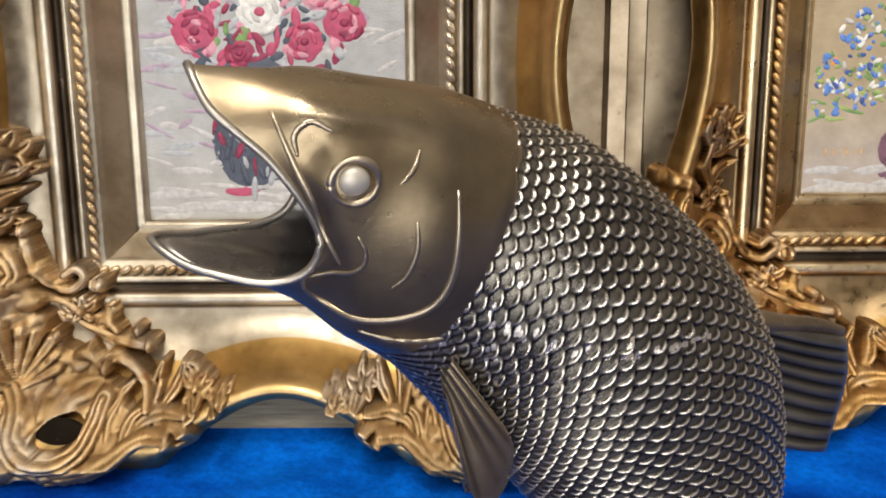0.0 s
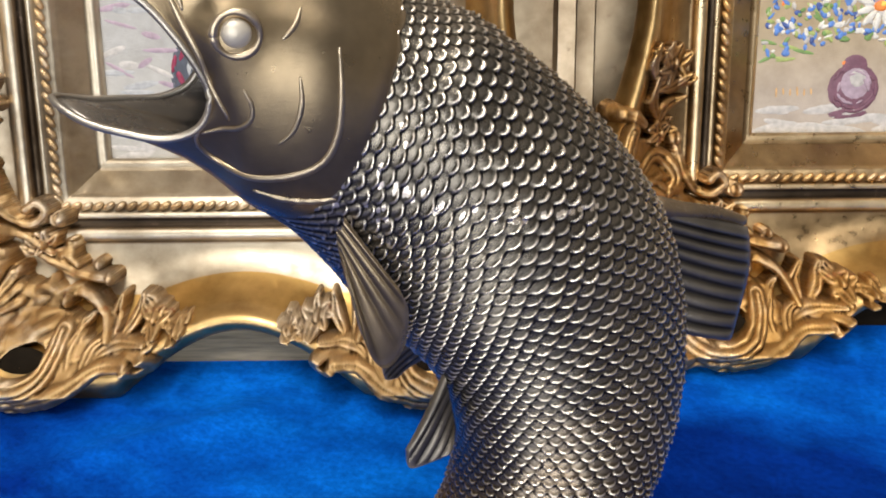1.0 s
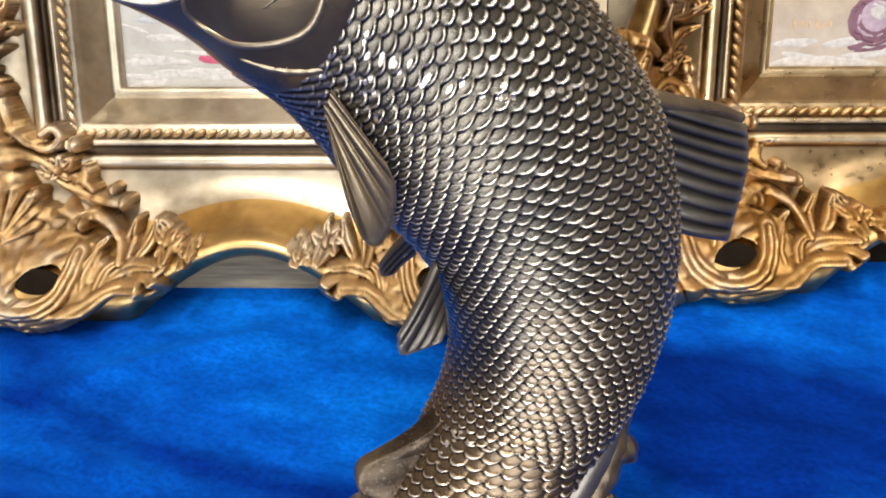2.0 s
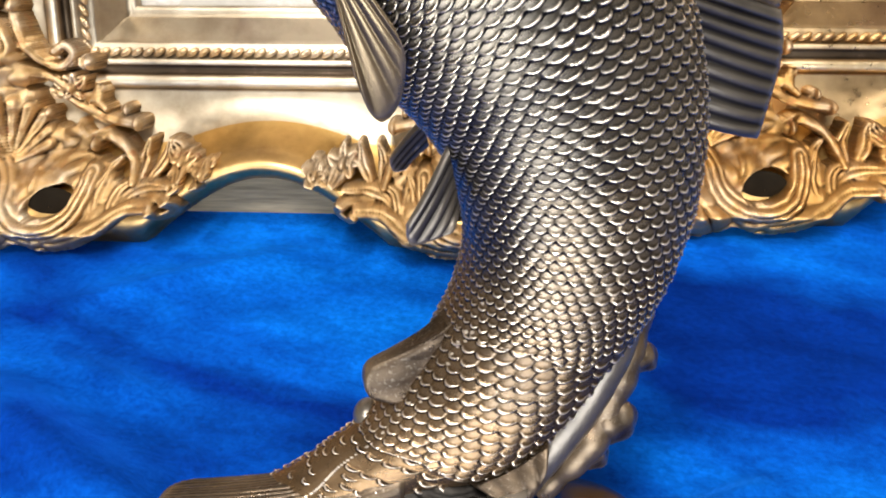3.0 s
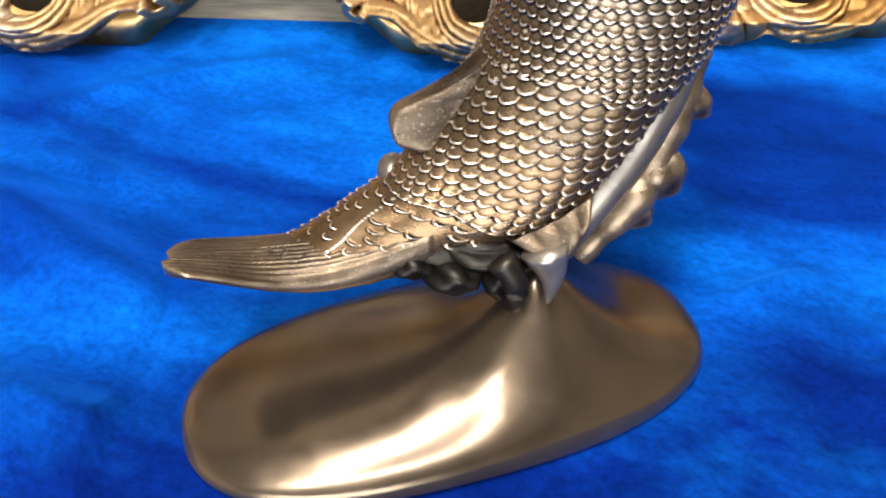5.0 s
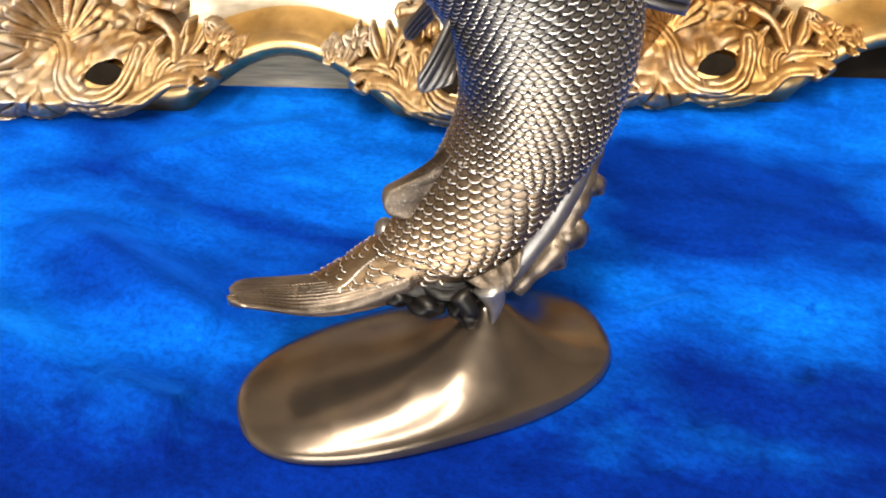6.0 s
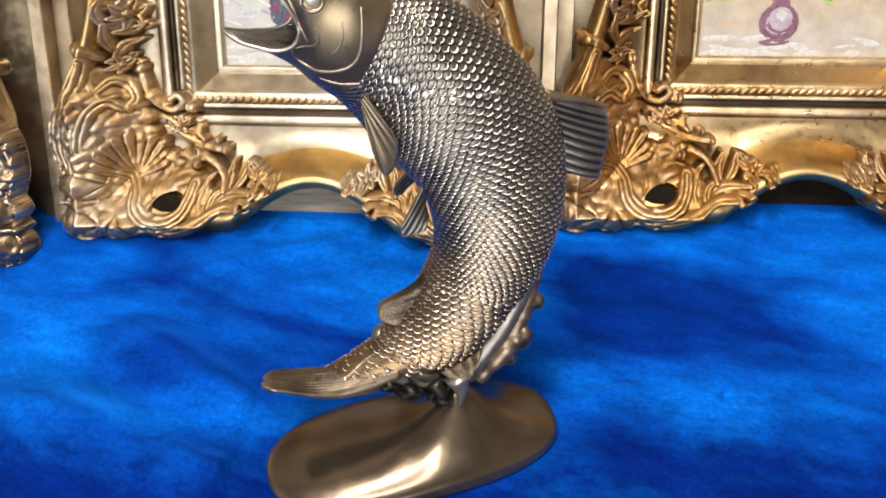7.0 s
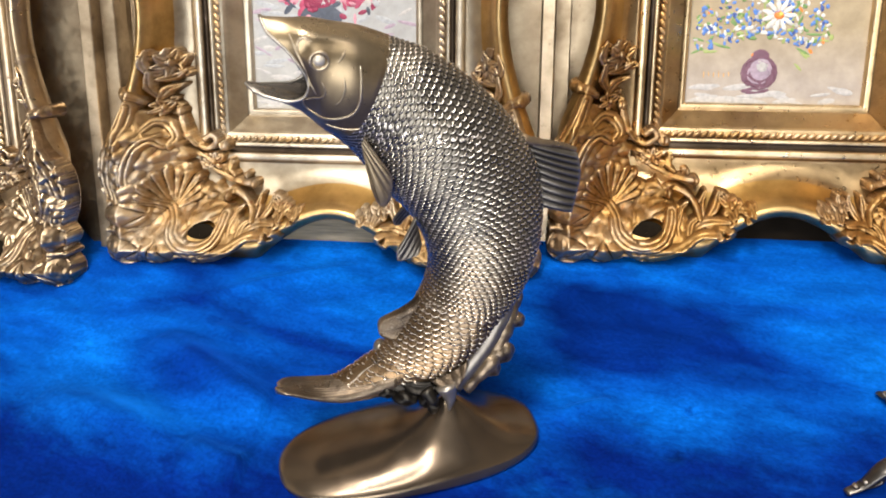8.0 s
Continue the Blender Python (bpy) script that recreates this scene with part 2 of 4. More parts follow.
def part(name, shape, mats, parent, label="", smooth=True):
    ob = new(name, shape.mesh(name, mats if isinstance(mats, (list, tuple)) else [mats], smooth))
    ob.parent = parent
    return tagged(ob, label)


def thing(name, label, category, m=None, group="", kind=""):
    ob = new(name)
    ob.empty_display_size = 0.02
    ob.matrix_basis = m or Matrix()
    return tagged(ob, label, category, group, kind)


def box(lo, hi, bevel=0.0, cuts=0):
    bm = bmesh.new()
    bmesh.ops.create_cube(bm, size=1)
    for v in bm.verts:
        v.co = Vector([lo[i] + (v.co[i] + 0.5) * (hi[i] - lo[i]) for i in range(3)])
    if bevel:
        bmesh.ops.bevel(bm, geom=bm.edges[:], offset=bevel, segments=2, affect="EDGES")
    return bm


def block(name, bm, mat, parent=None, label="", smooth=False):
    me = bpy.data.meshes.new(name)
    bm.to_mesh(me)
    bm.free()
    me.materials.append(mat)
    me.polygons.foreach_set("use_smooth", np.full(len(me.polygons), smooth))
    ob = new(name, me)
    ob.parent = parent
    return tagged(ob, label)


def spline(points, n):
    """A smooth curve through the points, at n steps even in length."""
    p = np.asarray(points, float)
    q = np.vstack([2 * p[0] - p[1], p, 2 * p[-1] - p[-2]])
    out = []
    for i in range(len(p) - 1):
        t = np.linspace(0, 1, 24, endpoint=False)[:, None]
        a, b, c, d = q[i:i + 4]
        out.append(0.5 * (2 * b + (c - a) * t + (2 * a - 5 * b + 4 * c - d) * t ** 2 + (3 * b - a - 3 * c + d) * t ** 3))
    out = np.vstack([*out, p[-1:]])
    s = np.r_[0, np.cumsum(np.linalg.norm(np.diff(out, axis=0), axis=1))]
    return np.stack([np.interp(np.linspace(0, s[-1], n), s, out[:, i]) for i in range(p.shape[1])], 1)


def waves(x, y, seed, scale):
    """Smooth random heights, -1 to 1."""
    r = np.random.RandomState(seed)
    h = np.zeros_like(x)
    for _ in range(14):
        a, k, ph = r.uniform(0, 2 * math.pi), scale * r.uniform(0.5, 2.2), r.uniform(0, 6.28)
        h = h + np.sin(k * (np.cos(a) * x + np.sin(a) * y) + ph) / 6
    return h


# ---- room ----
def room():
    x0, x1, y0, y1, z0, z1, w = -1.9, 1.9, -2.6, 0.72, -0.78, 2.0, 0.1
    for name, lo, hi, mat, label, cat in (
        ("wall_north", (x0 - w, y1, z0), (x1 + w, y1 + w, z1), WALL, "brown plastered wall behind the frames", "wall"),
        ("wall_west", (x0 - w, y0, z0), (x0, y1, z1), WALL, "brown plastered wall of the shop", "wall"),
        ("wall_east", (x1, y0, z0), (x1 + w, y1, z1), WALL, "brown plastered wall of the shop", "wall"),
        ("floor", (x0 - w, y0 - w, z0 - w), (x1 + w, y1 + w, z0), FLOORING, "brown boarded floor under the table", "floor"),
        ("ceiling", (x0 - w, y0 - w, z1), (x1 + w, y1 + w, z1 + w), CEILING, "plain white painted ceiling", "ceiling"),
    ):
        tagged(block(name, box(lo, hi), mat), label, cat, "", "structure")
    # the south wall; its window opening is assumed, to house the front fill
    wx0, wx1, wz0, wz1 = -1.15, 0.95, -0.32, 1.38
    bm = bmesh.new()
    for lo, hi in (((x0 - w, y0 - w, z0), (wx0, y0, z1)), ((wx1, y0 - w, z0), (x1 + w, y0, z1)), ((wx0, y0 - w, z0), (wx1, y0, wz0)), ((wx0, y0 - w, wz1), (wx1, y0, z1))):
        one = box(lo, hi)
        me = bpy.data.meshes.new("piece")
        one.to_mesh(me)
        one.free()
        bm.from_mesh(me)
        bpy.data.meshes.remove(me)
    tagged(block("wall_south", bm, WALL), "brown plastered wall with an assumed window opening", "wall", "", "structure")
    win = thing("assumed_window_1", "assumed wide window with white frame bars, unseen, round the front fill", "window", None, "", "structure")
    for lo, hi in (((wx0, y0 - 0.07, wz0), (wx1, y0 - 0.03, wz0 + 0.05)), ((wx0, y0 - 0.07, wz1 - 0.05), (wx1, y0 - 0.03, wz1)), ((wx0, y0 - 0.07, wz0 + 0.05), (wx0 + 0.05, y0 - 0.03, wz1 - 0.05)), ((wx1 - 0.05, y0 - 0.07, wz0 + 0.05), (wx1, y0 - 0.03, wz1 - 0.05)), ((-0.13, y0 - 0.07, wz0 + 0.05), (-0.07, y0 - 0.03, wz1 - 0.05))):
        block("frame_bar", box(lo, hi, 0.004), CEILING, win)


room()


def table():
    t = thing("table", "dark wooden table under the blue velvet cloth", "table", pose(0, 0, 0))
    block("tabletop", box((-1.2, -0.55, -0.045), (1.2, 0.68, -0.012), 0.004), WOOD, t)
    for x in (-1.12, 1.06):
        for y in (-0.48, 0.56):
            block("leg", box((x, y, -0.78), (x + 0.06, y + 0.06, -0.045), 0.004), WOOD, t)


table()


def cloth():
    xs = np.r_[np.linspace(-1.24, -0.40, 50, endpoint=False), np.linspace(-0.40, 0.48, 400, endpoint=False), np.linspace(0.48, 1.24, 45)]
    ys = np.r_[np.linspace(-0.6, 0.02, 45, endpoint=False), np.linspace(0.02, 0.46, 220, endpoint=False), np.linspace(0.46, 0.7, 16)]
    x, y = np.meshgrid(xs, ys, indexing="ij")
    z = 0.0009 * waves(x, y, 3, 26) + 0.0012 * waves(x, y, 5, 9)
    # two slack folds that run out from the sculpture's foot
    for ax, ay, bx, by, h, wd in ((-0.064, 0.222, -0.19, 0.305, 0.0170, 0.0170), (-0.040, 0.160, -0.125, 0.198, 0.0150, 0.0125), (-0.125, 0.198, -0.25, 0.235, 0.0140, 0.018), (-0.10, 0.30, -0.15, 0.325, 0.005, 0.007), (0.16, 0.30, 0.34, 0.40, 0.003, 0.014), (-0.17, 0.36, -0.06, 0.41, 0.005, 0.008), (0.115, 0.250, 0.155, 0.268, 0.005, 0.005), (0.03, 0.118, 0.30, 0.135, 0.006, 0.02), (-0.26, 0.20, -0.36, 0.34, 0.006, 0.014)):
        dx, dy = bx - ax, by - ay
        s = np.clip(((x - ax) * dx + (y - ay) * dy) / (dx * dx + dy * dy), 0, 1)
        d = np.hypot(x - ax - s * dx, y - ay - s * dy)
        z = z + h * np.exp(-(d / wd) ** 2) * np.sin(math.pi * np.clip(s, 0.05, 0.98)) ** 0.6
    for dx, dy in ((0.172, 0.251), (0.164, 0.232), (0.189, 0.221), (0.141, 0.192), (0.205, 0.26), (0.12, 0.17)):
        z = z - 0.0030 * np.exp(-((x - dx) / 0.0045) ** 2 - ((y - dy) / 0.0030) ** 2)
    under = ((np.abs(x - 0.021) < 0.10) & (np.abs(y - 0.215) < 0.075)) | (y > 0.415)
    z = np.where(under, np.minimum(z, 0.0), z) - 0.0012
    sh = Shape().grid(np.stack([x, y, z], -1))
    lo = np.stack([x, y, np.full_like(z, -0.0115)], -1)
    rim = np.concatenate([lo[:, 0], lo[-1, 1:], lo[-2::-1, -1], lo[0, -2:0:-1]])
    top = np.stack([x, y, z], -1)
    rim_t = np.concatenate([top[:, 0], top[-1, 1:], top[-2::-1, -1], top[0, -2:0:-1]])
    sh.grid(np.stack([rim_t, rim], 0), False, True)
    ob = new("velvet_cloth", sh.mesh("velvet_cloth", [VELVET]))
    tagged(ob, "royal blue velvet cloth with slack folds over the table", "cloth")


cloth()


# ---- fish sculpture ----
PSI = radians(17)
SIDE = np.array([math.sin(PSI), -math.cos(PSI), 0.0])


def middle(x, z):
    """Depth of the fish's middle sheet."""
    lo = 0.2295 + 0.0172 * np.tanh((z - 0.07) / 0.04)
    w = np.clip((z - 0.04) / 0.15, 0, 1)
    w = w * w * (3 - 2 * w)
    return lo + 0.30 * x * w - np.maximum(0, 0.02 - x) * 0.2 * (1 - w)


def place(xz, side):
    """Points of the side view, brought out sideways by side metres."""
    x, z = xz[..., 0], xz[..., 1]
    return np.stack([x, middle(x, z), z], -1) + side[..., None] * SIDE


# back point, belly point, half thickness, in millimetres, from the gills to the tail
TRUNK = np.array([
    (9, 266, -18, 214, 16.5), (20, 261.0, -9, 206, 19.3), (30, 255.7, -2, 196.5, 21.3), (42, 249, 3.5, 187.5, 23.6), (66, 227.5, 8, 179, 26), (84.5, 204, 14, 171, 27.5),
    (94.5, 184, 21, 162, 27.5), (100, 160, 28, 151, 27), (100.5, 138, 33, 138, 26), (96, 119, 36, 122, 24.5),
    (89.5, 104, 33, 106, 22), (79.5, 89, 25.5, 92, 19), (67, 73, 15, 78, 16.5), (52, 59, 5, 68, 14),
    (32, 50, -6, 62, 12), (14, 45, -14, 57.6, 11), (2, 44.6, -20.5, 54, 10.5), (-10, 44.6, -28, 51, 9.5), (-22, 45.4, -35, 49.4, 7.5), (-34, 46.4, -41, 48.6, 2),
], float)


def scales(u, v, sparse=0.0):
    """Height of overlapping scales, 0 to 1: u across, v towards the tail, one unit a scale; sparse leaves out that share, rims alone stay."""
    best, done = np.zeros_like(u), np.zeros(u.shape, bool)
    j0 = np.floor(v)
    for back in (2, 1, 0):
        r = j0 - back
        off = np.where(np.mod(r, 2) == 0, 0.0, 0.5)
        du = np.abs(u - off - np.round(u - off))
        edge = r + 1.05 + 0.72 * np.sqrt(np.clip(1 - (du / 0.56) ** 2, 0, 1))
        inside = (v < edge) & (du < 0.56) & ~done
        cell = np.sin(r * 12.9898 + np.round(u - off) * 78.233) * 43758.5453
        vary = 0.82 + 0.36 * (cell - np.floor(cell))
        rim = np.exp(-((edge - v - 0.13) / 0.13) ** 2) * np.clip(1 - (du / 0.46) ** 2, 0, 1)
        h = (0.20 + 0.52 * np.clip((v - r) / 1.7, 0, 1)) * (1 - 0.95 * du ** 2) * vary + 0.30 * rim * vary
        if sparse:
            h = rim * ((cell * 7.3 - np.floor(cell * 7.3)) > sparse) * 0.9
        best = np.where(inside, h, best)
        done |= inside
    return best


def trunk(sh):
    n, m = 1040, 480
    sec = spline(TRUNK, n) / 1000
    th = np.linspace(0, 2 * math.pi, m, endpoint=False)
    c, s = np.cos(th), np.sin(th)
    d, v, w = sec[:, 0:2], sec[:, 2:4], sec[:, 4]
    cc = np.sign(c) * np.abs(c) ** 0.92
    xz = (d + v)[:, None] / 2 + cc[None, :, None] * (d - v)[:, None] / 2
    p = place(xz, w[:, None] * np.sign(s) * np.abs(s) ** 0.9)
    du, dv = np.gradient(p, axis=0), (np.roll(p, -1, 1) - np.roll(p, 1, 1)) / 2
    nor = np.cross(dv, du)
    nor /= np.linalg.norm(nor, axis=2)[..., None] + 1e-12
    if (nor[n // 2, m // 4] @ SIDE) < 0:
        nor = -nor
    mid = (d + v) / 2
    length = np.r_[0, np.cumsum(np.linalg.norm(np.diff(mid, axis=0), axis=1))]
    rows = length / 0.0029 + 0.9 * np.sin(length * 18)
    cols = 48
    jig = 0.10 * waves(th[None, :] * 3 + 0 * length[:, None], length[:, None] * 60 + 0 * th[None, :], 8, 1.3)
    turn = th[None, :] / (2 * math.pi)
    h = scales(turn * cols + jig, rows[:, None] + jig)
    # larger scales on the tail's stalk, few at its end
    big = scales(turn * 30 + jig, (length / 0.0040)[:, None] + jig)
    few = scales(turn * 22 + 1.5 * jig, (length / 0.0044)[:, None] + 1.5 * jig, 0.35)
    edge = length[:, None] + 0.010 * jig * 4
    h = np.where(edge > 0.172, big, h)
    h = np.where(edge > 0.218, few, h)
    bell = np.abs(cc)[None, :] ** 6 * (c[None, :] < 0)
    amp = np.interp(length, [0, 0.008, 0.026, 0.16, 0.21, 0.245, 0.262, 0.272], [0.0004, 0.0010, 0.0018, 0.0018, 0.0017, 0.0012, 0.0008, 0.0])[:, None]
    throat = np.exp(-(length / 0.030) ** 2)[:, None] * np.clip(-1.6 * c, 0, 1)[None, :]
    h = h * (1 - throat) + throat * 0.35 * np.abs(np.sin(26 * turn * 2 * math.pi + 40 * length[:, None] / 0.03))
    p = p + nor * (h * amp * (1 - 0.55 * bell))[..., None]
    p = np.concatenate([p[:1].mean(1, keepdims=True).repeat(m, 1), p, p[-1:].mean(1, keepdims=True).repeat(m, 1)])
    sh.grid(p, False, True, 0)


def head_surface(n=90, m=128, grow=0.0):
    """The head from the gill cover to the rim of the open mouth; rows run forward, columns from the back round to the throat."""
    th = np.linspace(0, 2 * math.pi, m, endpoint=False)
    a = np.where(th <= math.pi, th, 2 * math.pi - th) / math.pi
    c, s = np.cos(th), np.sin(th)
    rim = spline(np.array([(-41, 279), (-38.6, 272.5), (-34.5, 268), (-29.4, 262.5), (-24, 253), (-21.9, 245), (-25, 238.5), (-32, 236.3), (-40.6, 238), (-47.3, 240), (-53, 243.5)]), 201)
    rim = np.stack([np.interp(a, np.linspace(0, 1, 201), rim[:, i]) for i in (0, 1)], 1)
    rim_w = 15.5 * np.clip(s * np.sign(s), 0, 1) ** 0.62 * np.where(a > 0.5, 0.95, 0.9)
    keys, wide = [], []
    for dx, dz, vx, vz, w, bow in ((20.5, 261.6, -7.5, 205.4, 20.2, 7), (17, 263.4, -9, 207, 21.2, 6), (6, 268.2, -13, 211, 21.6, 2), (-7, 271.8, -19.5, 216.5, 19.6, 1), (-22, 275.5, -30, 227, 17.6, 13)):
        cc = np.sign(c) * np.abs(c) ** 0.92
        k = np.stack([(dx + vx) / 2 + cc * (dx - vx) / 2 + bow * np.abs(s) ** 1.5 * (0.5 - 0.5 * c), (dz + vz) / 2 + cc * (dz - vz) / 2], 1)
        keys.append(k)
        wide.append(w * np.abs(s) ** 0.85)
    keys.append(rim), wide.append(rim_w)
    st = np.array([0, 0.08, 0.3, 0.55, 0.8, 1.0])
    keys, wide = np.array(keys), np.array(wide)
    t = np.linspace(0, 1, n)

    def along(vals):
        q = np.concatenate([[2 * vals[0] - vals[1]], vals, [2 * vals[-1] - vals[-2]]])
        out = []
        for x in t:
            i = min(max(int(np.searchsorted(st, x, "right")) - 1, 0), 4)
            f = (x - st[i]) / (st[i + 1] - st[i])
            p0, p1, p2, p3 = q[i], q[i + 1], q[i + 2], q[i + 3]
            out.append(0.5 * (2 * p1 + (p2 - p0) * f + (2 * p0 - 5 * p1 + 4 * p2 - p3) * f ** 2 + (3 * p1 - p0 - 3 * p2 + p3) * f ** 3))
        return np.array(out)

    xz, w = along(keys), along(wide)
    return place(xz / 1000, (w * np.sign(s)[None, :]) / 1000)


def head(sh):
    p = head_surface()
    n, m = p.shape[:2]
    # brow hollow before the eye, and the raised orbit
    side = (p[..., 1] - middle(p[..., 0], p[..., 2])) / (SIDE[1] - 0.30 * SIDE[0])
    fx, fz = p[..., 0] - side * SIDE[0], p[..., 2]
    soft = -0.0016 * np.exp(-((fx + 0.0215) / 0.0030) ** 2 - ((fz - 0.2645) / 0.0036) ** 2) + 0.0010 * np.exp(-((fx + 0.0153) ** 2 + (fz - 0.2592) ** 2) / 0.0060 ** 2) + 0.0012 * np.exp(-((fz - 0.2690 + 0.25 * (fx + 0.01)) / 0.0022) ** 2 - ((fx + 0.013) / 0.013) ** 2)
    p = p + (soft * np.sign(side))[..., None] * SIDE
    bite = np.abs(np.sin(np.arange(m) * math.pi * 17 / m)) ** 0.7 * np.array([1.0, 0.8, 0.55, 0.3, 0.12])[:, None]
    p[:5] += 0.0016 * bite[..., None] * (p[:1] - p[6:7]) / (np.linalg.norm(p[:1] - p[6:7], axis=2)[..., None] + 1e-9)
    back = p[:1] * 0.0 + p[:1].mean(1, keepdims=True)
    tuck = p[:1] + (back - p[:1]) * 0.07
    # the lip turns over and the throat runs back inside
    throat = np.array([0.0, 0.2465, 0.232])
    inner = [p[-1:]]
    for f, g in ((0.04, 0.0), (0.10, 0.05), (0.2, 0.16), (0.4, 0.36), (0.62, 0.6), (0.82, 0.82), (0.97, 1.0)):
        row = p[n - 1 - int(f * 30):n - int(f * 30)]
        inner.append(row + (throat - row) * (0.05 + 0.9 * g))
    sh.grid(np.concatenate([tuck, p]), False, True, 1)
    rim = p[-1]
    sh.tube(np.vstack([rim, rim[:1]]), 0.0009, 2, 6)
    sh.grid(np.concatenate(inner), False, True, 7)
    return p


def on_head(p, xz, lift):
    """Points of the side view (millimetres) dropped on the near side of the head."""
    m = p.shape[1]
    near = p[:, :m // 2 + 1].reshape(-1, 3)
    side = (near[:, 1] - middle(near[:, 0], near[:, 2])) / (SIDE[1] - 0.30 * SIDE[0])
    flat = np.stack([near[:, 0] - side * SIDE[0], near[:, 2]], 1)
    out = []
    for x, z in xz:
        d = np.hypot(flat[:, 0] - x / 1000, flat[:, 1] - z / 1000)
        k = np.argsort(d)[:4]
        wgt = 1 / (d[k] + 1e-4)
        out.append((side[k] * wgt).sum() / wgt.sum() + lift)
    return place(np.asarray(xz, float) / 1000, np.array(out))


def head_details(sh, p):
    for pts, r in (
        ([(-15.4, 247.6), (-14.2, 244.2), (-14.7, 241), (-17.3, 238.8), (-20.6, 238.1), (-24.6, 237.1)], 0.0008),
        ([(-4.2, 249.6), (-4.5, 243.8), (-6.6, 238.2), (-9.9, 235.1)], 0.0008),
        ([(4.3, 254.6), (3.7, 245), (2.2, 235.8), (-1.5, 229.5), (-8.6, 226.7), (-16.8, 226.5), (-22.9, 229.7), (-25.9, 234.4), (-25, 238)], 0.0012),
        ([(-15.9, 222.4), (-8.9, 219.8), (-1.6, 218.9), (5.8, 219.9)], 0.0010),
        ([(-2.1, 262.5), (-3.8, 259.5), (-6.6, 257.1)], 0.0008),
        ([(-28, 271.5), (-25.2, 262), (-22.7, 254.5), (-21.3, 248), (-18.8, 240.5)], 0.0010),
        ([(-24.5, 263.5), (-24.6, 267.5), (-21.5, 269.8), (-17.7, 267.8)], 0.0010),
    ):
        path = on_head(p, spline(np.array(pts, float), 26), 0.0001)
        sh.tube(path, 0.78 * r * np.sin(np.linspace(0.12, math.pi - 0.12, 26)) ** 0.5, 1, 8, 0.55, SIDE)
    c = on_head(p, [(-15.3, 259.2)], 0.0)[0]
    e1 = np.cross(SIDE, (0, 0, 1.0))
    a = np.linspace(0, 2 * math.pi, 33)
    ring = c + SIDE * 0.0004 + 0.0046 * (np.cos(a)[:, None] * e1 + np.sin(a)[:, None] * np.array((0, 0, 1.0)))
    sh.tube(ring, 0.0008 + 0.0002 * np.sin(3 * a + 1), 1, 8, 0.7, SIDE)
    turn = Vector(SIDE).to_track_quat("Z", "Y").to_matrix()
    sh.ball(c - SIDE * 0.0002, (0.0031, 0.0031, 0.0017), 6, 14, turn)


def fin(sh, root, tip, out0, out1, ribs, thick, slot, relief=0.0007):
    """A ribbed fin between its root line and its outer edge, both in millimetres of the side view, closed on both faces."""
    n, m = 20, ribs * 8
    a, b = spline(np.array(root, float), m) / 1000, spline(np.array(tip, float), m) / 1000
    t = np.linspace(0, 1, n)[:, None, None]
    xz = a[None] * (1 - t) + b[None] * t
    f = np.linspace(0, 1, n)[:, None]
    g = np.linspace(0, 1, m)[None, :]
    o = out0 * (1 - f) + out1 * f + 0.002 * np.sin(f * 2.2) * np.sign(out0 + 1e-9)
    rib = np.abs(np.sin(math.pi * ribs * g)) ** 0.7 * relief * np.sin(math.pi * np.clip(f * 0.9 + 0.1, 0, 1)) ** 0.4
    th = thick * (1 - 0.55 * f) * np.sqrt(np.clip(np.minimum(g, 1 - g) * 14, 0.02, 1))
    base = place(xz, o + 0 * g)
    front, rear = base + (th + rib)[..., None] * SIDE, base - (th + rib)[..., None] * SIDE
    loop = np.concatenate([front, rear[:, ::-1]], 1)
    end = (front[-1:] + rear[-1:]) / 2
    cap = np.concatenate([end, end[:, ::-1]], 1)
    sh.grid(np.concatenate([loop, cap]), False, True, slot)


def tail(sh):
    """The spread tail: a hollow fan seen from above, two lobes, a rolled near edge."""
    n, m = 40, 72
    f = np.linspace(0, 1, n)[:, None]
    g = np.linspace(-1, 1, m)[None, :]
    notch = 0.0035 * np.exp(-((g + 0.35) / 0.17) ** 2)
    x = 0.018 - f * (0.0745 - notch * f ** 3 - 0.010 * np.abs(g) ** 4) + 0 * g
    half = 0.0090 + 0.0050 * f ** 0.8
    y = 0.2185 - 0.013 * f + g * half
    z = 0.0525 - 0.0030 * np.sin(math.pi * f) + 0.0006 * f ** 3 - g * half * 0.52 * f + 0.0016 * f * g ** 2 - 0.0030 * f ** 2 * np.clip(-g, 0, 1) ** 2 - 0.0048 * np.sin(math.pi * f) ** 1.5 * np.clip(-g, 0, 1)
    ray = 0.00015 * np.sin(g * 52 + 2.5 * np.sin(3 * f)) * f ** 0.5 + 0.00012 * np.sin(g * 131 + 5 * f) * f + 0.0003 * waves(x * 1.0, y * 1.0, 4, 500) * (1 - f)
    th = (0.0050 * (1 - f) ** 0.9 + 0.0022) * np.sqrt(np.clip(1 - np.abs(g) ** 4, 0.02, 1))
    up, lo = np.stack([x, y, z + th + ray], -1), np.stack([x, y, z - th - ray], -1)
    loop = np.concatenate([up, lo[:, ::-1]], 1)
    end = (up[-1:] + lo[-1:]) / 2
    sh.grid(np.concatenate([loop[:1].mean(1, keepdims=True).repeat(2 * m, 1), loop, np.concatenate([end, end[:, ::-1]], 1)]), False, True, 3)


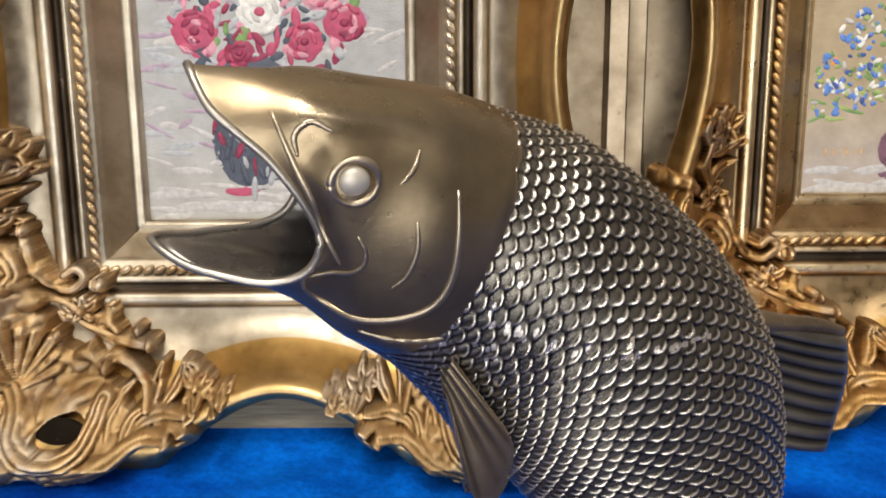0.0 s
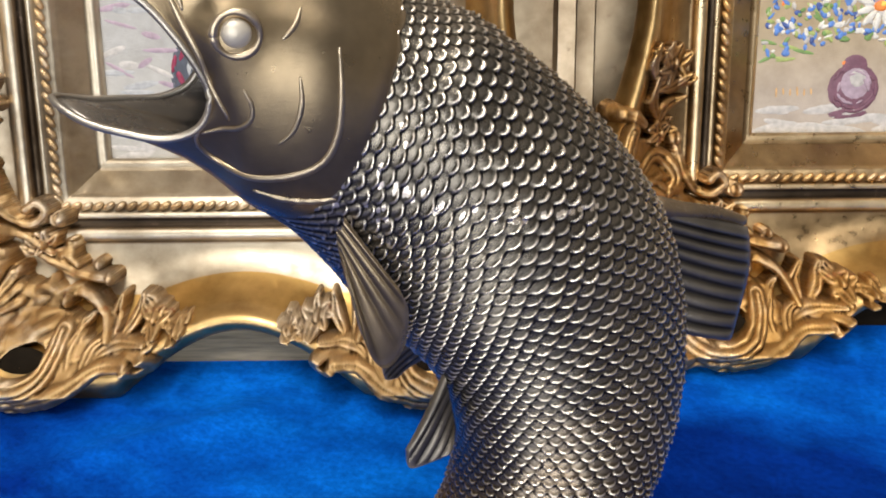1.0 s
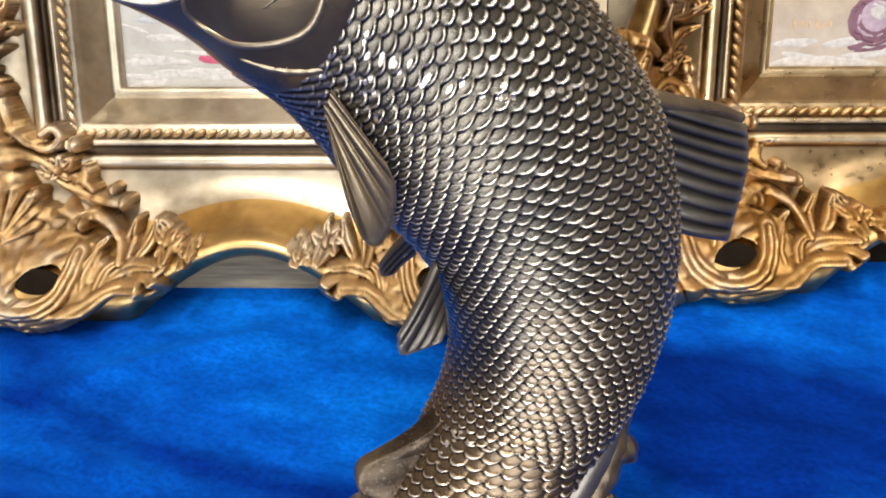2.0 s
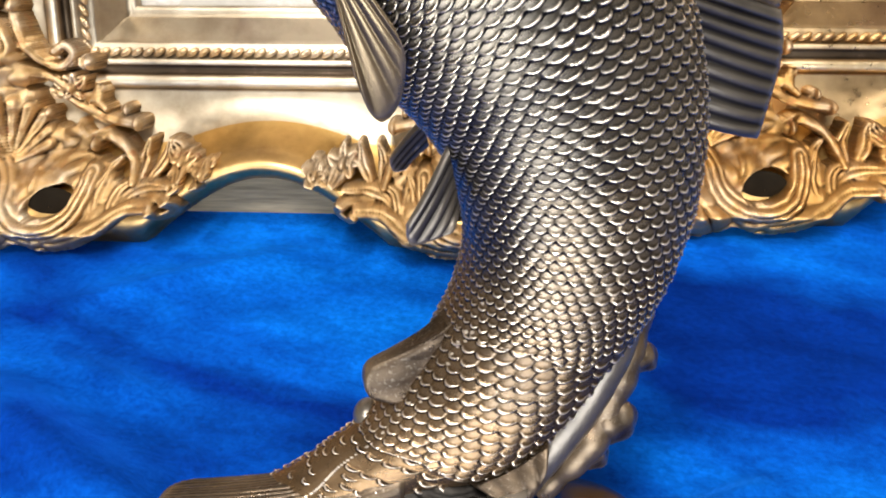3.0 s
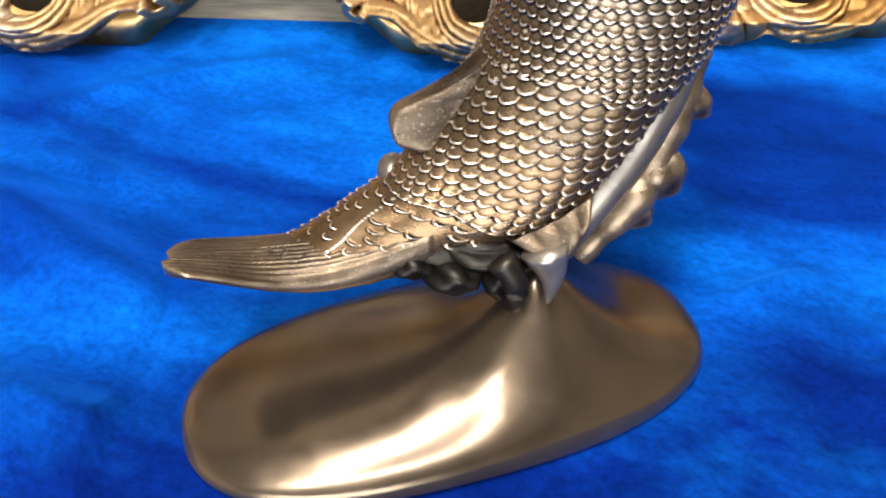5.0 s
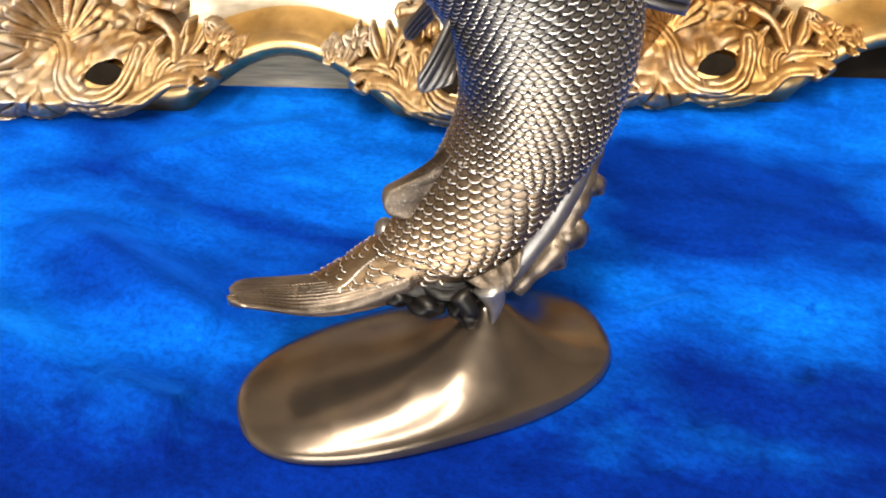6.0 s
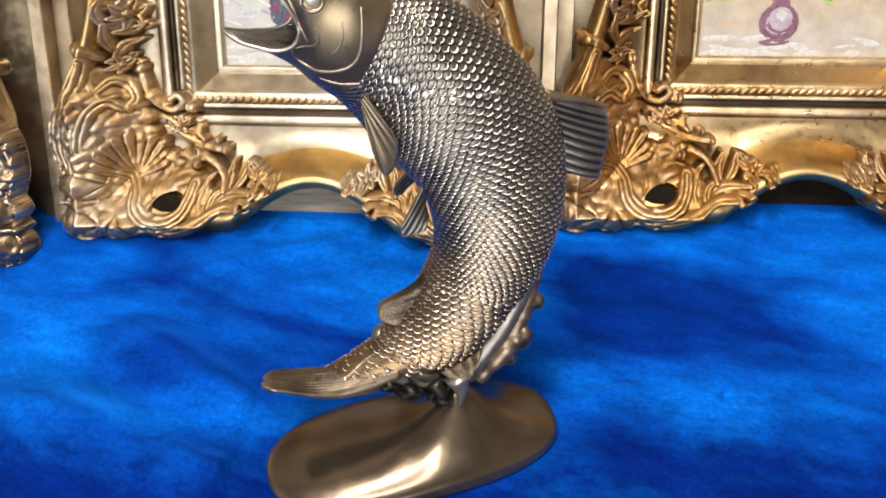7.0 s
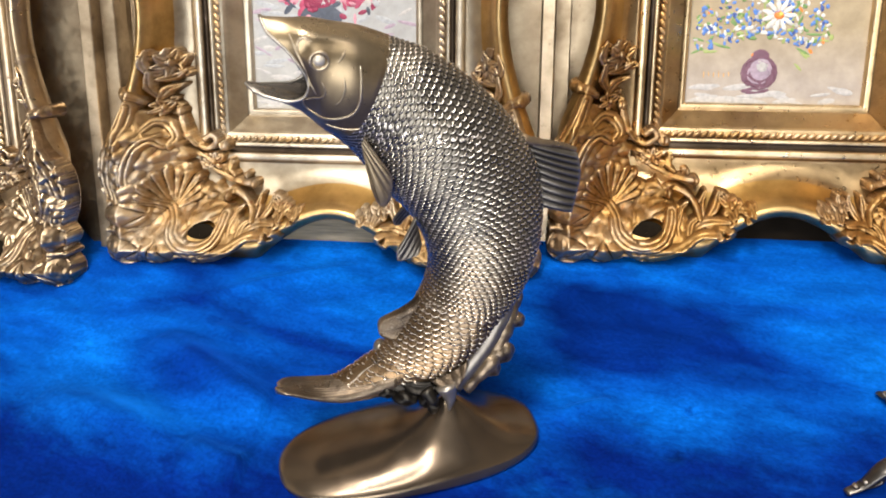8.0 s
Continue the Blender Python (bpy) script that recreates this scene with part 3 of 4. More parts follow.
def foot(sh):
    """The oval foot: a low dome that sweeps up into a neck."""
    n, m = 70, 160
    a = np.linspace(0, 2 * math.pi, m, endpoint=False)
    ca, sa = np.cos(a), np.sin(a)
    ex = 2 / 2.5
    ou = 0.0845 * np.sign(ca) * np.abs(ca) ** ex
    ow = 0.0405 * np.sign(sa) * np.abs(sa) ** ex
    yaw = radians(20.2)
    rx, ry = math.cos(yaw) * ou - math.sin(yaw) * ow, math.sin(yaw) * ou + math.cos(yaw) * ow
    cx, cy, nx, ny = 0.0234, 0.2112, 0.049, 0.2175
    r = np.linspace(0, 1, n)[:, None] ** 0.9
    x = nx * (1 - r) + (cx + rx)[None, :] * r
    y = ny * (1 - r) + (cy + ry)[None, :] * r
    z = 0.0075 * np.clip(1 - r ** 4, 0, 1) ** 0.55 + 0.0065 * (1 - r) + 0.026 * np.exp(-(np.hypot(x - nx, y - ny) / 0.023) ** 1.6) + 0.003
    top = np.stack([x, y, z], -1)
    low = [np.stack([cx + rx * k, cy + ry * k, np.full_like(rx, h)], -1)[None] for k, h in ((1.004, 0.0022), (1.0, 0.0006), (0.985, 0.0), (0.0, 0.0))]
    sh.grid(np.concatenate([top, *low]), False, True, 5)


def foam(sh):
    """Crumpled water between tail and foot, and the wave crests up the back."""
    n, m = 60, 120
    a, b = np.meshgrid(np.linspace(0.03, math.pi - 0.03, n), np.linspace(0, 2 * math.pi, m, endpoint=False), indexing="ij")
    d = np.stack([np.sin(a) * np.cos(b), np.sin(a) * np.sin(b), np.cos(a)], -1)
    crease = np.zeros((n, m))
    for i in range(n):
        for k in range(m):
            q = Vector(d[i, k]) * 1.9
            crease[i, k] = abs(noise.noise(q * 0.8)) * 0.5 + 0.06 * abs(noise.noise(q * 3.1))
    lump = d * (0.86 + 0.5 * crease)[..., None] * np.array((0.024, 0.0140, 0.0080))
    sh.grid(lump + np.array((0.030, 0.2195, 0.0500)), False, True, 4)
    for x, y, z, ax, az in ((0.024, 0.2080, 0.0475, 8.5, 4.8), (0.0365, 0.2075, 0.0480, 4.5, 5.8), (0.012, 0.2110, 0.0495, 7.0, 4.0)):
        sh.ball((x, y, z), (ax / 1000, 0.006, az / 1000), 4, 16, None, 0.12)
    sh.tube(spline(np.array([(0.049, 0.209, 0.058), (0.0515, 0.207, 0.050), (0.0510, 0.2045, 0.0415)]), 10), np.linspace(0.007, 0.0006, 10), 2, 8)
    sh.tube(spline(np.array([(0.037, 0.206, 0.056), (0.0415, 0.2035, 0.049), (0.041, 0.204, 0.041)]), 10), np.linspace(0.0045, 0.003, 10), 4, 8)
    ridge = spline(np.array([(0.086, 0.252, 0.108), (0.0855, 0.243, 0.094), (0.081, 0.236, 0.081), (0.076, 0.229, 0.068), (0.069, 0.224, 0.058), (0.060, 0.222, 0.046)]), 60)
    k = np.linspace(0, 1, 60)
    sh.tube(spline(np.array([(0.082, 0.250, 0.104), (0.079, 0.240, 0.092), (0.072, 0.233, 0.078), (0.062, 0.226, 0.064), (0.052, 0.222, 0.050)]), 40), 0.0085, 2, 18, 0.8)
    sh.tube(ridge, 0.0052 + 0.0016 * np.sin(k * math.pi) + 0.0005 * np.sin(k * 19 + 0.6) + 0.0003 * np.sin(k * 47 + 1), 3, 16, 0.8)
    for x, y, z, a, b in ((0.0873, 0.241, 0.0870, 5.6, 4.6), (0.0803, 0.230, 0.0690, 6.2, 7.5), (0.0733, 0.226, 0.0595, 5.8, 4.8), (0.0858, 0.247, 0.0960, 4.2, 7.5)):
        sh.ball((x + 0.0012, y, z), (a * 1.2 / 1000, 0.0055, b * 1.1 / 1000), 3, 18, Euler((0, 0.6, 0.3)).to_matrix(), 0.10)


def fish():
    sh = Shape()
    trunk(sh)
    p = head(sh)
    head_details(sh, p)
    fin(sh, [(92, 193), (100, 172), (101, 150)], [(122, 181), (124, 167), (120, 145)], 0.0, 0.0, 9, 0.0020, 2, 0.0014)
    sh.tube(place(spline(np.array([(90, 193), (100, 189.5), (112, 186.5), (121, 182.5)]), 24) / 1000, np.full(24, 0.0006)), np.linspace(0.0034, 0.0016, 24), 3, 12)
    fin(sh, [(2.5, 215), (1.0, 210), (1.2, 203)], [(13.0, 197), (14.8, 190), (13.4, 180), (9.4, 174.6), (6.0, 177.5), (3.2, 187)], 0.019, 0.0245, 6, 0.0015, 1)
    fin(sh, [(27, 159), (28.5, 150), (30, 140)], [(14.6, 141), (16, 134.6), (27, 137)], 0.0135, 0.018, 5, 0.0014, 2)
    fin(sh, [(26, 156), (26, 152), (27, 147)], [(17, 140), (18, 136), (22, 136)], -0.010, -0.016, 4, 0.0013, 2)
    fin(sh, [(34, 104), (25, 89), (16, 75)], [(25.5, 95.2), (12, 89.6), (5.6, 86.6), (4.2, 82), (6.6, 77.8), (12, 76.4)], 0.0, 0.0, 4, 0.0046, 3, 0.0004)
    sh.ball(place(np.array([0.0070, 0.0655]), np.array(-0.008)), (0.0046, 0.0060, 0.0046), 2, 14)
    fin(sh, [(34, 58), (47, 64), (58, 71)], [(45.5, 54.6), (51, 56), (56, 64)], 0.0115, 0.0135, 4, 0.0030, 3, 0.0007)
    tail(sh)
    foot(sh)
    foam(sh)
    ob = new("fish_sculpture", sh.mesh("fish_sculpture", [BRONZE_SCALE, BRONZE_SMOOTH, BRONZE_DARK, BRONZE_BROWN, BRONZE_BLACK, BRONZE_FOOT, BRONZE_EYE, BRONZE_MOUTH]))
    tagged(ob, "bronze leaping fish sculpture on an oval foot, on blue velvet", "sculpture")


fish()


# ---- picture frames ----
PIC_W, PIC_H, RAIL = 0.146, 0.172, 0.112
OUT_X, OUT_Y = 0.107, 0.124


def rail_profile():
    """From the canvas outwards: distance out, height above the canvas, slot."""
    flat = [(0.000, 0.000), (0.000, 0.006), (0.003, 0.0075), (0.006, 0.006), (0.0065, 0.009), (0.018, 0.0155), (0.019, 0.019), (0.0205, 0.0205)]
    step = [(0.028, 0.0215), (0.0285, 0.024), (0.031, 0.024), (0.0315, 0.0232), (0.036, 0.0232), (0.0365, 0.027), (0.038, 0.0285), (0.042, 0.0285), (0.0435, 0.027), (0.0437, 0.025)]
    cove = [(0.046 + 0.040 * t, 0.025 + 0.004 * t + 0.022 * t ** 2.2) for t in np.linspace(0, 1, 10)]
    roll = [(0.088 + 0.024 * t, 0.051 + 0.014 * math.sin(math.pi * (0.12 + 0.80 * t))) for t in np.linspace(0, 1, 9)]
    edge = [(0.1122, 0.053), (0.1100, 0.047), (0.1060, 0.045)]
    return flat, step, cove, roll, edge


def rail_point(side, t, q, d, w, h):
    """Side 0 bottom, 1 right, 2 top, 3 left; t from -1 to 1 along it. The outer part is wider at foot and head than at the sides."""
    o = max(0.0, q - 0.046)
    x, y = w / 2 + q - o + o * (OUT_X - 0.046) / 0.066, h / 2 + q - o + o * (OUT_Y - 0.046) / 0.066
    return {0: (t * x, -y, d), 1: (x, t * y, d), 2: (-t * x, y, d), 3: (-x, -t * y, d)}[side]


def rail(side, w, h):
    sh = Shape()
    groups = rail_profile()
    n = 60
    ts = np.linspace(-1, 1, n)
    half = (w if side % 2 == 0 else h) / 2 + RAIL
    for slot, pts in ((0, groups[0] + groups[1][:1]), (0, groups[1][:3]), (2, groups[1][2:6]), (0, groups[1][5:]), (0, groups[1][-1:] + groups[2][:6]), (1, groups[2][5:] + groups[3] + groups[4])):
        rows = []
        for t in ts:
            pos = abs(t * half - (0.010 if side == 0 else 0.0))
            span = 0.070 if side % 2 == 0 else 0.095
            dip = 0.031 if side % 2 == 0 else 0.028
            cut = dip * max(0.0, 1 - (pos / span) ** 2) ** 0.95 if pos < span else 0.0
            k = (RAIL - 0.046 - cut) / (RAIL - 0.046)
            rows.append([rail_point(side, t, q if q <= 0.046 else 0.046 + (q - 0.046) * k, d if q <= 0.046 else 0.025 + (d - 0.025) * 1.25 * (0.6 + 0.4 * k), w, h) for q, d in pts])
        sh.grid(np.array(rows), False, False, slot)
    return sh


def bead_course(side, w, h):
    sh = Shape()
    long = (w if side % 2 == 0 else h) / 2 + 0.024
    n = int(long * 2 / 0.0062)
    for i in range(n):
        t = -1 + 2 * (i + 0.5) / n
        c = rail_point(side, t, 0.0243, 0.0225, w, h)
        turn = Euler((0, 0, radians((0, 90)[side % 2] + 32))).to_matrix()
        sh.ball(c, (0.0042, 0.0019, 0.0022), 0, 4, turn)
    return sh


def carving(seed):
    """One carved corner as a relief, drawn for the lower left one; origin at the frame's outer corner, x in along the foot, y up the side."""
    r = random.Random(seed)
    nx, ny = 290, 320
    gx, gy = np.meshgrid(np.linspace(-0.012, 0.168, nx), np.linspace(-0.010, 0.186, ny), indexing="ij")
    cut = np.where(gx > gy, 0.036 * np.clip(1 - ((gx - 0.190) / 0.070) ** 2, 0, 1), 0.025 * np.clip(1 - ((gy - 0.210) / 0.095) ** 2, 0, 1))
    near_edge = np.minimum(gx, gy)
    near_edge = np.where(near_edge < 0.078, (near_edge - cut) / (0.078 - cut) * 0.078, near_edge)
    base = np.interp(near_edge, [0, 0.012, 0.026, 0.045, 0.066, 0.09], [0.072, 0.079, 0.066, 0.044, 0.031, 0.030])
    base = 0.025 + (base - 0.025) * (1 - 5.0 * cut)
    along, across = np.maximum(gx, gy), np.minimum(gx, gy)
    width = np.where(gx > gy, np.interp(along, [0, 0.05, 0.07, 0.095, 0.120, 0.135], [0.1, 0.068, 0.062, 0.046, 0.026, -0.01]), np.interp(along, [0, 0.05, 0.08, 0.105, 0.125, 0.140], [0.1, 0.068, 0.060, 0.046, 0.034, -0.02]))
    low = np.where(gx > gy, np.interp(along, [0, 0.05, 0.09, 0.13], [0.0, 0.002, 0.012, 0.026]), np.interp(along, [0, 0.045, 0.055, 0.08, 0.12, 0.14], [0.0, 0.0, 0.004, 0.001, 0.016, 0.018]))
    rough = np.abs(waves(gx, gy, seed, 130)) + 0.6 * np.abs(waves(gx, gy, seed + 1, 320))
    keep = (across < width + 0.008 * (rough - 0.4)) & (across > low + 0.003 * (rough - 0.4))
    rise = 0.0035 + 0.0045 * rough
    for ex, ey, ea, eb in ((0.014, 0.040, 0.020, 0.012), (0.013, 0.012, 0.020, 0.0145), (0.040, 0.010, 0.019, 0.011)):
        lump = 1 - ((gx - ex) / ea) ** 2 - ((gy - ey) / eb) ** 2
        ang = np.arctan2(gy - ey, ex + 0.8 * ea - gx) if ex < 0.03 else np.arctan2(gx - ex, ey + 0.9 * eb - gy)
        keep |= lump > 0
        rise = np.maximum(rise, np.where(lump > 0, 0.0135 * np.clip(lump, 0, 1) ** 0.45 * (0.62 + 0.38 * np.abs(np.cos(3.3 * ang)) ** 0.6), -1))
    # towards the ends of the tendrils the carving lies down on the moulding
    ends = np.clip((along - 0.105) / 0.025, 0, 1)
    rail_top = np.interp(near_edge, [0, 0.012, 0.026, 0.045, 0.066, 0.09], [0.058, 0.072, 0.054, 0.0315, 0.029, 0.029])
    base = base * (1 - ends) + ends * (0.025 + (rail_top - 0.025) * (1 - 5.0 * cut) + np.where(gx > gy, 0.008, 0.0))
    rise = rise * (1 - 0.5 * ends)

    def stroke(pts, wd, h, flutes=1, taper=(0.5, 1.0, 0.35), deep=0.45, n=26):
        """A carved band along a line, with flutes along it."""
        nonlocal rise, keep
        p = spline(np.array(pts, float), n)
        k = np.linspace(0, 1, n)
        rad = wd * np.interp(k, [0, 0.45, 1], taper)
        near = (gx > p[:, 0].min() - wd) & (gx < p[:, 0].max() + wd) & (gy > p[:, 1].min() - wd) & (gy < p[:, 1].max() + wd)
        x, y = gx[near], gy[near]
        if not len(x):
            return
        d = np.hypot(x[:, None] - p[None, :, 0], y[:, None] - p[None, :, 1]) / rad[None, :]
        i = d.argmin(1)
        q = d[np.arange(len(x)), i]
        t = np.gradient(p, axis=0)
        side = np.sign(t[i, 0] * (y - p[i, 1]) - t[i, 1] * (x - p[i, 0]))
        prof = np.sqrt(np.clip(1 - q ** 2, 0, 1))
        if flutes > 1:
            prof = prof * (1 - deep + deep * np.abs(np.sin(math.pi * flutes * (side * q + 1) / 2)) ** 0.7)
        else:
            prof = prof * (1 - 0.55 * deep * np.exp(-(q / 0.22) ** 2))
        z = np.where(q < 1, h * (0.6 + 0.4 * k[i]) * prof, -1)
        rise[near] = np.maximum(rise[near], z)
        keep[near] |= q < 0.94

    def petal(x, y, ang, ln, wd, h=0.008, bend=0.3):
        pts = [(x + ln * t * math.cos(ang + bend * t), y + ln * t * math.sin(ang + bend * t)) for t in (0, 0.35, 0.7, 1)]
        stroke(pts, wd, h, 1, (0.55, 1.0, 0.4), 0.55, 12)

    def knob(x, y, rad, h=0.010):
        stroke([(x - 0.0004, y), (x, y), (x + 0.0004, y)], rad, h, 1, (1, 1, 1), 0.0, 4)

    def flower(x, y, n, ln, wd, h=0.009):
        for i in range(n + 2):
            petal(x + r.uniform(-0.001, 0.001), y + r.uniform(-0.001, 0.001), 6.283 * i / (n + 2) + r.uniform(-0.3, 0.3), ln * r.uniform(0.65, 1.0), wd * r.uniform(1.0, 1.35), h * r.uniform(0.7, 1.1), r.uniform(-0.6, 0.6))
        for _ in range(3):
            a = r.uniform(0, 6.28)
            petal(x + 0.7 * ln * math.cos(a), y + 0.7 * ln * math.sin(a), a + r.uniform(-0.9, 0.9), ln * 0.7, wd, h * 0.7, r.uniform(-0.8, 0.8))
        knob(x, y, wd * 0.9, h * 1.15)

    # fluted outer band up the side, and the hollow scroll inside it
    stroke([(0.004, 0.054), (0.000, 0.068), (0.002, 0.086), (0.010, 0.103), (0.017, 0.118), (0.021, 0.131)], 0.0090, 0.011, 3, (0.75, 1.0, 0.7), 0.28, 50)
    stroke([(0.021, 0.053), (0.0165, 0.067), (0.019, 0.083), (0.025, 0.096), (0.034, 0.102), (0.043, 0.097)], 0.0056, 0.012, 2, (0.8, 1.0, 0.9), 0.35, 50)
    stroke([(0.027, 0.109), (0.036, 0.117), (0.045, 0.114), (0.051, 0.104), (0.046, 0.096)], 0.0056, 0.012, 2, (0.6, 1.0, 0.9), 0.3, 40)
    stroke([(0.023, 0.118), (0.030, 0.104), (0.040, 0.106)], 0.0040, 0.010, 1, (0.7, 1.0, 0.6), 0.3, 24)
    knob(0.045, 0.096, 0.0050, 0.013)
    # two ribbed lobes on the corner and the flutes under them
    stroke([(0.031, 0.027), (0.014, 0.027), (-0.003, 0.0265)], 0.0028, 0.009, 1, (0.7, 1.0, 0.9), 0.1, 20)
    knob(0.006, 0.014, 0.0075, 0.0145)
    # broad scroll that runs in from the side and wraps the pierced eye
    stroke([(0.018, 0.053), (0.030, 0.050), (0.041, 0.045), (0.049, 0.036), (0.052, 0.024), (0.061, 0.0165), (0.075, 0.014), (0.088, 0.019), (0.094, 0.029), (0.096, 0.040)], 0.0076, 0.013, 3, (0.5, 1.0, 0.8), 0.24, 70)
    stroke([(0.053, 0.016), (0.066, 0.008), (0.083, 0.007), (0.102, 0.014), (0.117, 0.023), (0.132, 0.026)], 0.0066, 0.011, 2, (0.7, 1.0, 0.6), 0.24, 50)
    stroke([(0.125, 0.030), (0.138, 0.030), (0.145, 0.024), (0.138, 0.020), (0.133, 0.024)], 0.0036, 0.010, 1, (0.8, 1.0, 0.9), 0.2, 36)
    knob(0.064, 0.035, 0.0070, 0.010)
    knob(0.074, 0.039, 0.0044, 0.008)
    # shell that fans out over the eye, with small knobs at its rim
    for i in range(10):
        a = radians(147 - 13.2 * i)
        ln = 0.024 + 0.010 * math.sin(math.pi * (i + 0.6) / 10)
        c, q = math.cos(a), math.sin(a)
        stroke([(0.046 + 0.006 * c, 0.041 + 0.006 * q), (0.046 + 0.6 * ln * c, 0.041 + 0.6 * ln * q), (0.046 + ln * c, 0.041 + ln * q)], 0.0040, 0.0105, 1, (0.45, 0.8, 1.05), 0.15, 16)
        if i % 3 == 1:
            knob(0.046 + 1.08 * ln * c, 0.041 + 1.08 * ln * q, 0.0036, 0.011)
    # hooks, vines and curls towards the bead course
    stroke([(0.092, 0.054), (0.099, 0.057), (0.109, 0.053), (0.116, 0.045), (0.119, 0.035)], 0.0036, 0.012, 1, (1.1, 1.0, 0.8), 0.05, 40)
    knob(0.093, 0.053, 0.0050, 0.013)
    stroke([(0.072, 0.078), (0.086, 0.071), (0.098, 0.066), (0.116, 0.063)], 0.0034, 0.010, 1, (0.7, 0.9, 1.2), 0.1, 36)
    knob(0.115, 0.063, 0.0046, 0.012)
    knob(0.108, 0.070, 0.0034, 0.010)
    stroke([(0.052, 0.124), (0.055, 0.114), (0.059, 0.103), (0.066, 0.095), (0.075, 0.093), (0.082, 0.099), (0.078, 0.104), (0.073, 0.101)], 0.0032, 0.010, 1, (1.0, 0.9, 1.0), 0.15, 50)
    knob(0.052, 0.125, 0.0044, 0.011)
    knob(0.089, 0.095, 0.0048, 0.011)
    stroke([(0.040, 0.095), (0.056, 0.092), (0.070, 0.086), (0.081, 0.078)], 0.0028, 0.008, 1, (0.7, 1.0, 0.9), 0.2, 30)
    flower(0.079, 0.081, 5, 0.0095, 0.0034, 0.010)
    stroke([(0.094, 0.082), (0.094, 0.074), (0.098, 0.070)], 0.0034, 0.010, 1, (1, 1, 0.7), 0.1, 16)
    # leaves and a blossom that climb the side
    flower(0.048, 0.166, 6, 0.0125, 0.0046, 0.010)
    flower(0.041, 0.129, 5, 0.0085, 0.0034, 0.010)
    stroke([(0.038, 0.133), (0.045, 0.143), (0.057, 0.148)], 0.0050, 0.010, 2, (0.5, 1.0, 0.3), 0.3, 22)
    stroke([(0.040, 0.136), (0.035, 0.146), (0.036, 0.158)], 0.0046, 0.010, 1, (0.5, 1.0, 0.5), 0.4, 22)
    stroke([(0.040, 0.152), (0.050, 0.154), (0.060, 0.160)], 0.0044, 0.009, 1, (0.5, 1.0, 0.4), 0.4, 18)
    stroke([(0.036, 0.156), (0.033, 0.166), (0.036, 0.176)], 0.0042, 0.009, 1, (0.5, 1.0, 0.4), 0.4, 18)
    stroke([(0.030, 0.134), (0.022, 0.139), (0.014, 0.141)], 0.0048, 0.010, 1, (0.6, 0.9, 1.1), 0.2, 20)
    knob(0.013, 0.141, 0.0056, 0.012)
    # leaves and a blossom that run along the foot to the arch
    for pts in ([(0.102, 0.017), (0.100, 0.029), (0.105, 0.041)], [(0.109, 0.020), (0.112, 0.031), (0.119, 0.036)], [(0.112, 0.026), (0.124, 0.033), (0.141, 0.035)], [(0.121, 0.037), (0.121, 0.046), (0.124, 0.055)], [(0.128, 0.038), (0.133, 0.046), (0.135, 0.055)], [(0.106, 0.028), (0.104, 0.040), (0.109, 0.046)]):
        stroke(pts, 0.0044, 0.010, 1, (0.6, 1.0, 0.45), 0.45, 20)
    flower(0.143, 0.046, 6, 0.0105, 0.0040, 0.010)
    flower(0.157, 0.042, 4, 0.0065, 0.0030, 0.008)
    for _ in range(60):
        x, y = r.uniform(0.016, 0.120), r.uniform(0.018, 0.112)
        if x + y < 0.150 and max(x, y) < 0.125 and math.hypot(x - 0.075, y - 0.026) > 0.016:
            petal(x, y, r.uniform(0, 6.28), r.uniform(0.006, 0.012), r.uniform(0.0016, 0.0030), r.uniform(0.002, 0.0060), r.uniform(-0.9, 0.9))
    hole = ((gx - 0.076) * 0.93 + (gy - 0.0255) * 0.36) ** 2 / 0.0125 ** 2 + ((gy - 0.0255) * 0.93 - (gx - 0.076) * 0.36) ** 2 / 0.0066 ** 2
    rise = np.where(hole < 1.15, -0.004 - 0.010 * np.clip(1.15 - hole, 0, 1), rise) + 0.0005 * waves(gx, gy, seed + 5, 600) + 0.0007 * waves(gx, gy, seed + 6, 330)
    gz = base + rise
    # the rim turns down to the moulding
    wide = keep.copy()
    for _ in range(2):
        g = wide.copy()
        g[1:] |= wide[:-1]
        g[:-1] |= wide[1:]
        g[:, 1:] |= wide[:, :-1]
        g[:, :-1] |= wide[:, 1:]
        wide = g
    gz = np.where(keep, gz, base - 0.016)
    sh = Shape()
    sh.grid(np.stack([gx, gy, gz], -1))
    on = (wide[:-1, :-1] & wide[1:, :-1] & wide[1:, 1:] & wide[:-1, 1:]).reshape(-1)
    sh.f[-1], sh.k[-1] = sh.f[-1][on], sh.k[-1][on]
    return sh


def corner(sx, sy, seed, w, h):
    sh = carving(seed)
    for a in sh.v:
        x, y, z = a[:, 0].copy(), a[:, 1].copy(), a[:, 2].copy()
        x = x * (0.90 if sx > 0 else 1.0)
        a[:, 0] = sx * (w / 2 + OUT_X - x)
        a[:, 1] = sy * (h / 2 + OUT_Y - y)
        a[:, 2] = z + 0.003
    return sh


# near-black that paints the shade of deep gaps, without gloss
SHADE_BLACK = plain("painted_shade_black", (0.012, 0.009, 0.006), 0.9, 60, 0.3)
SHADE_BLACK.node_tree.nodes["Principled BSDF"].inputs["Specular IOR Level"].default_value = 0.03


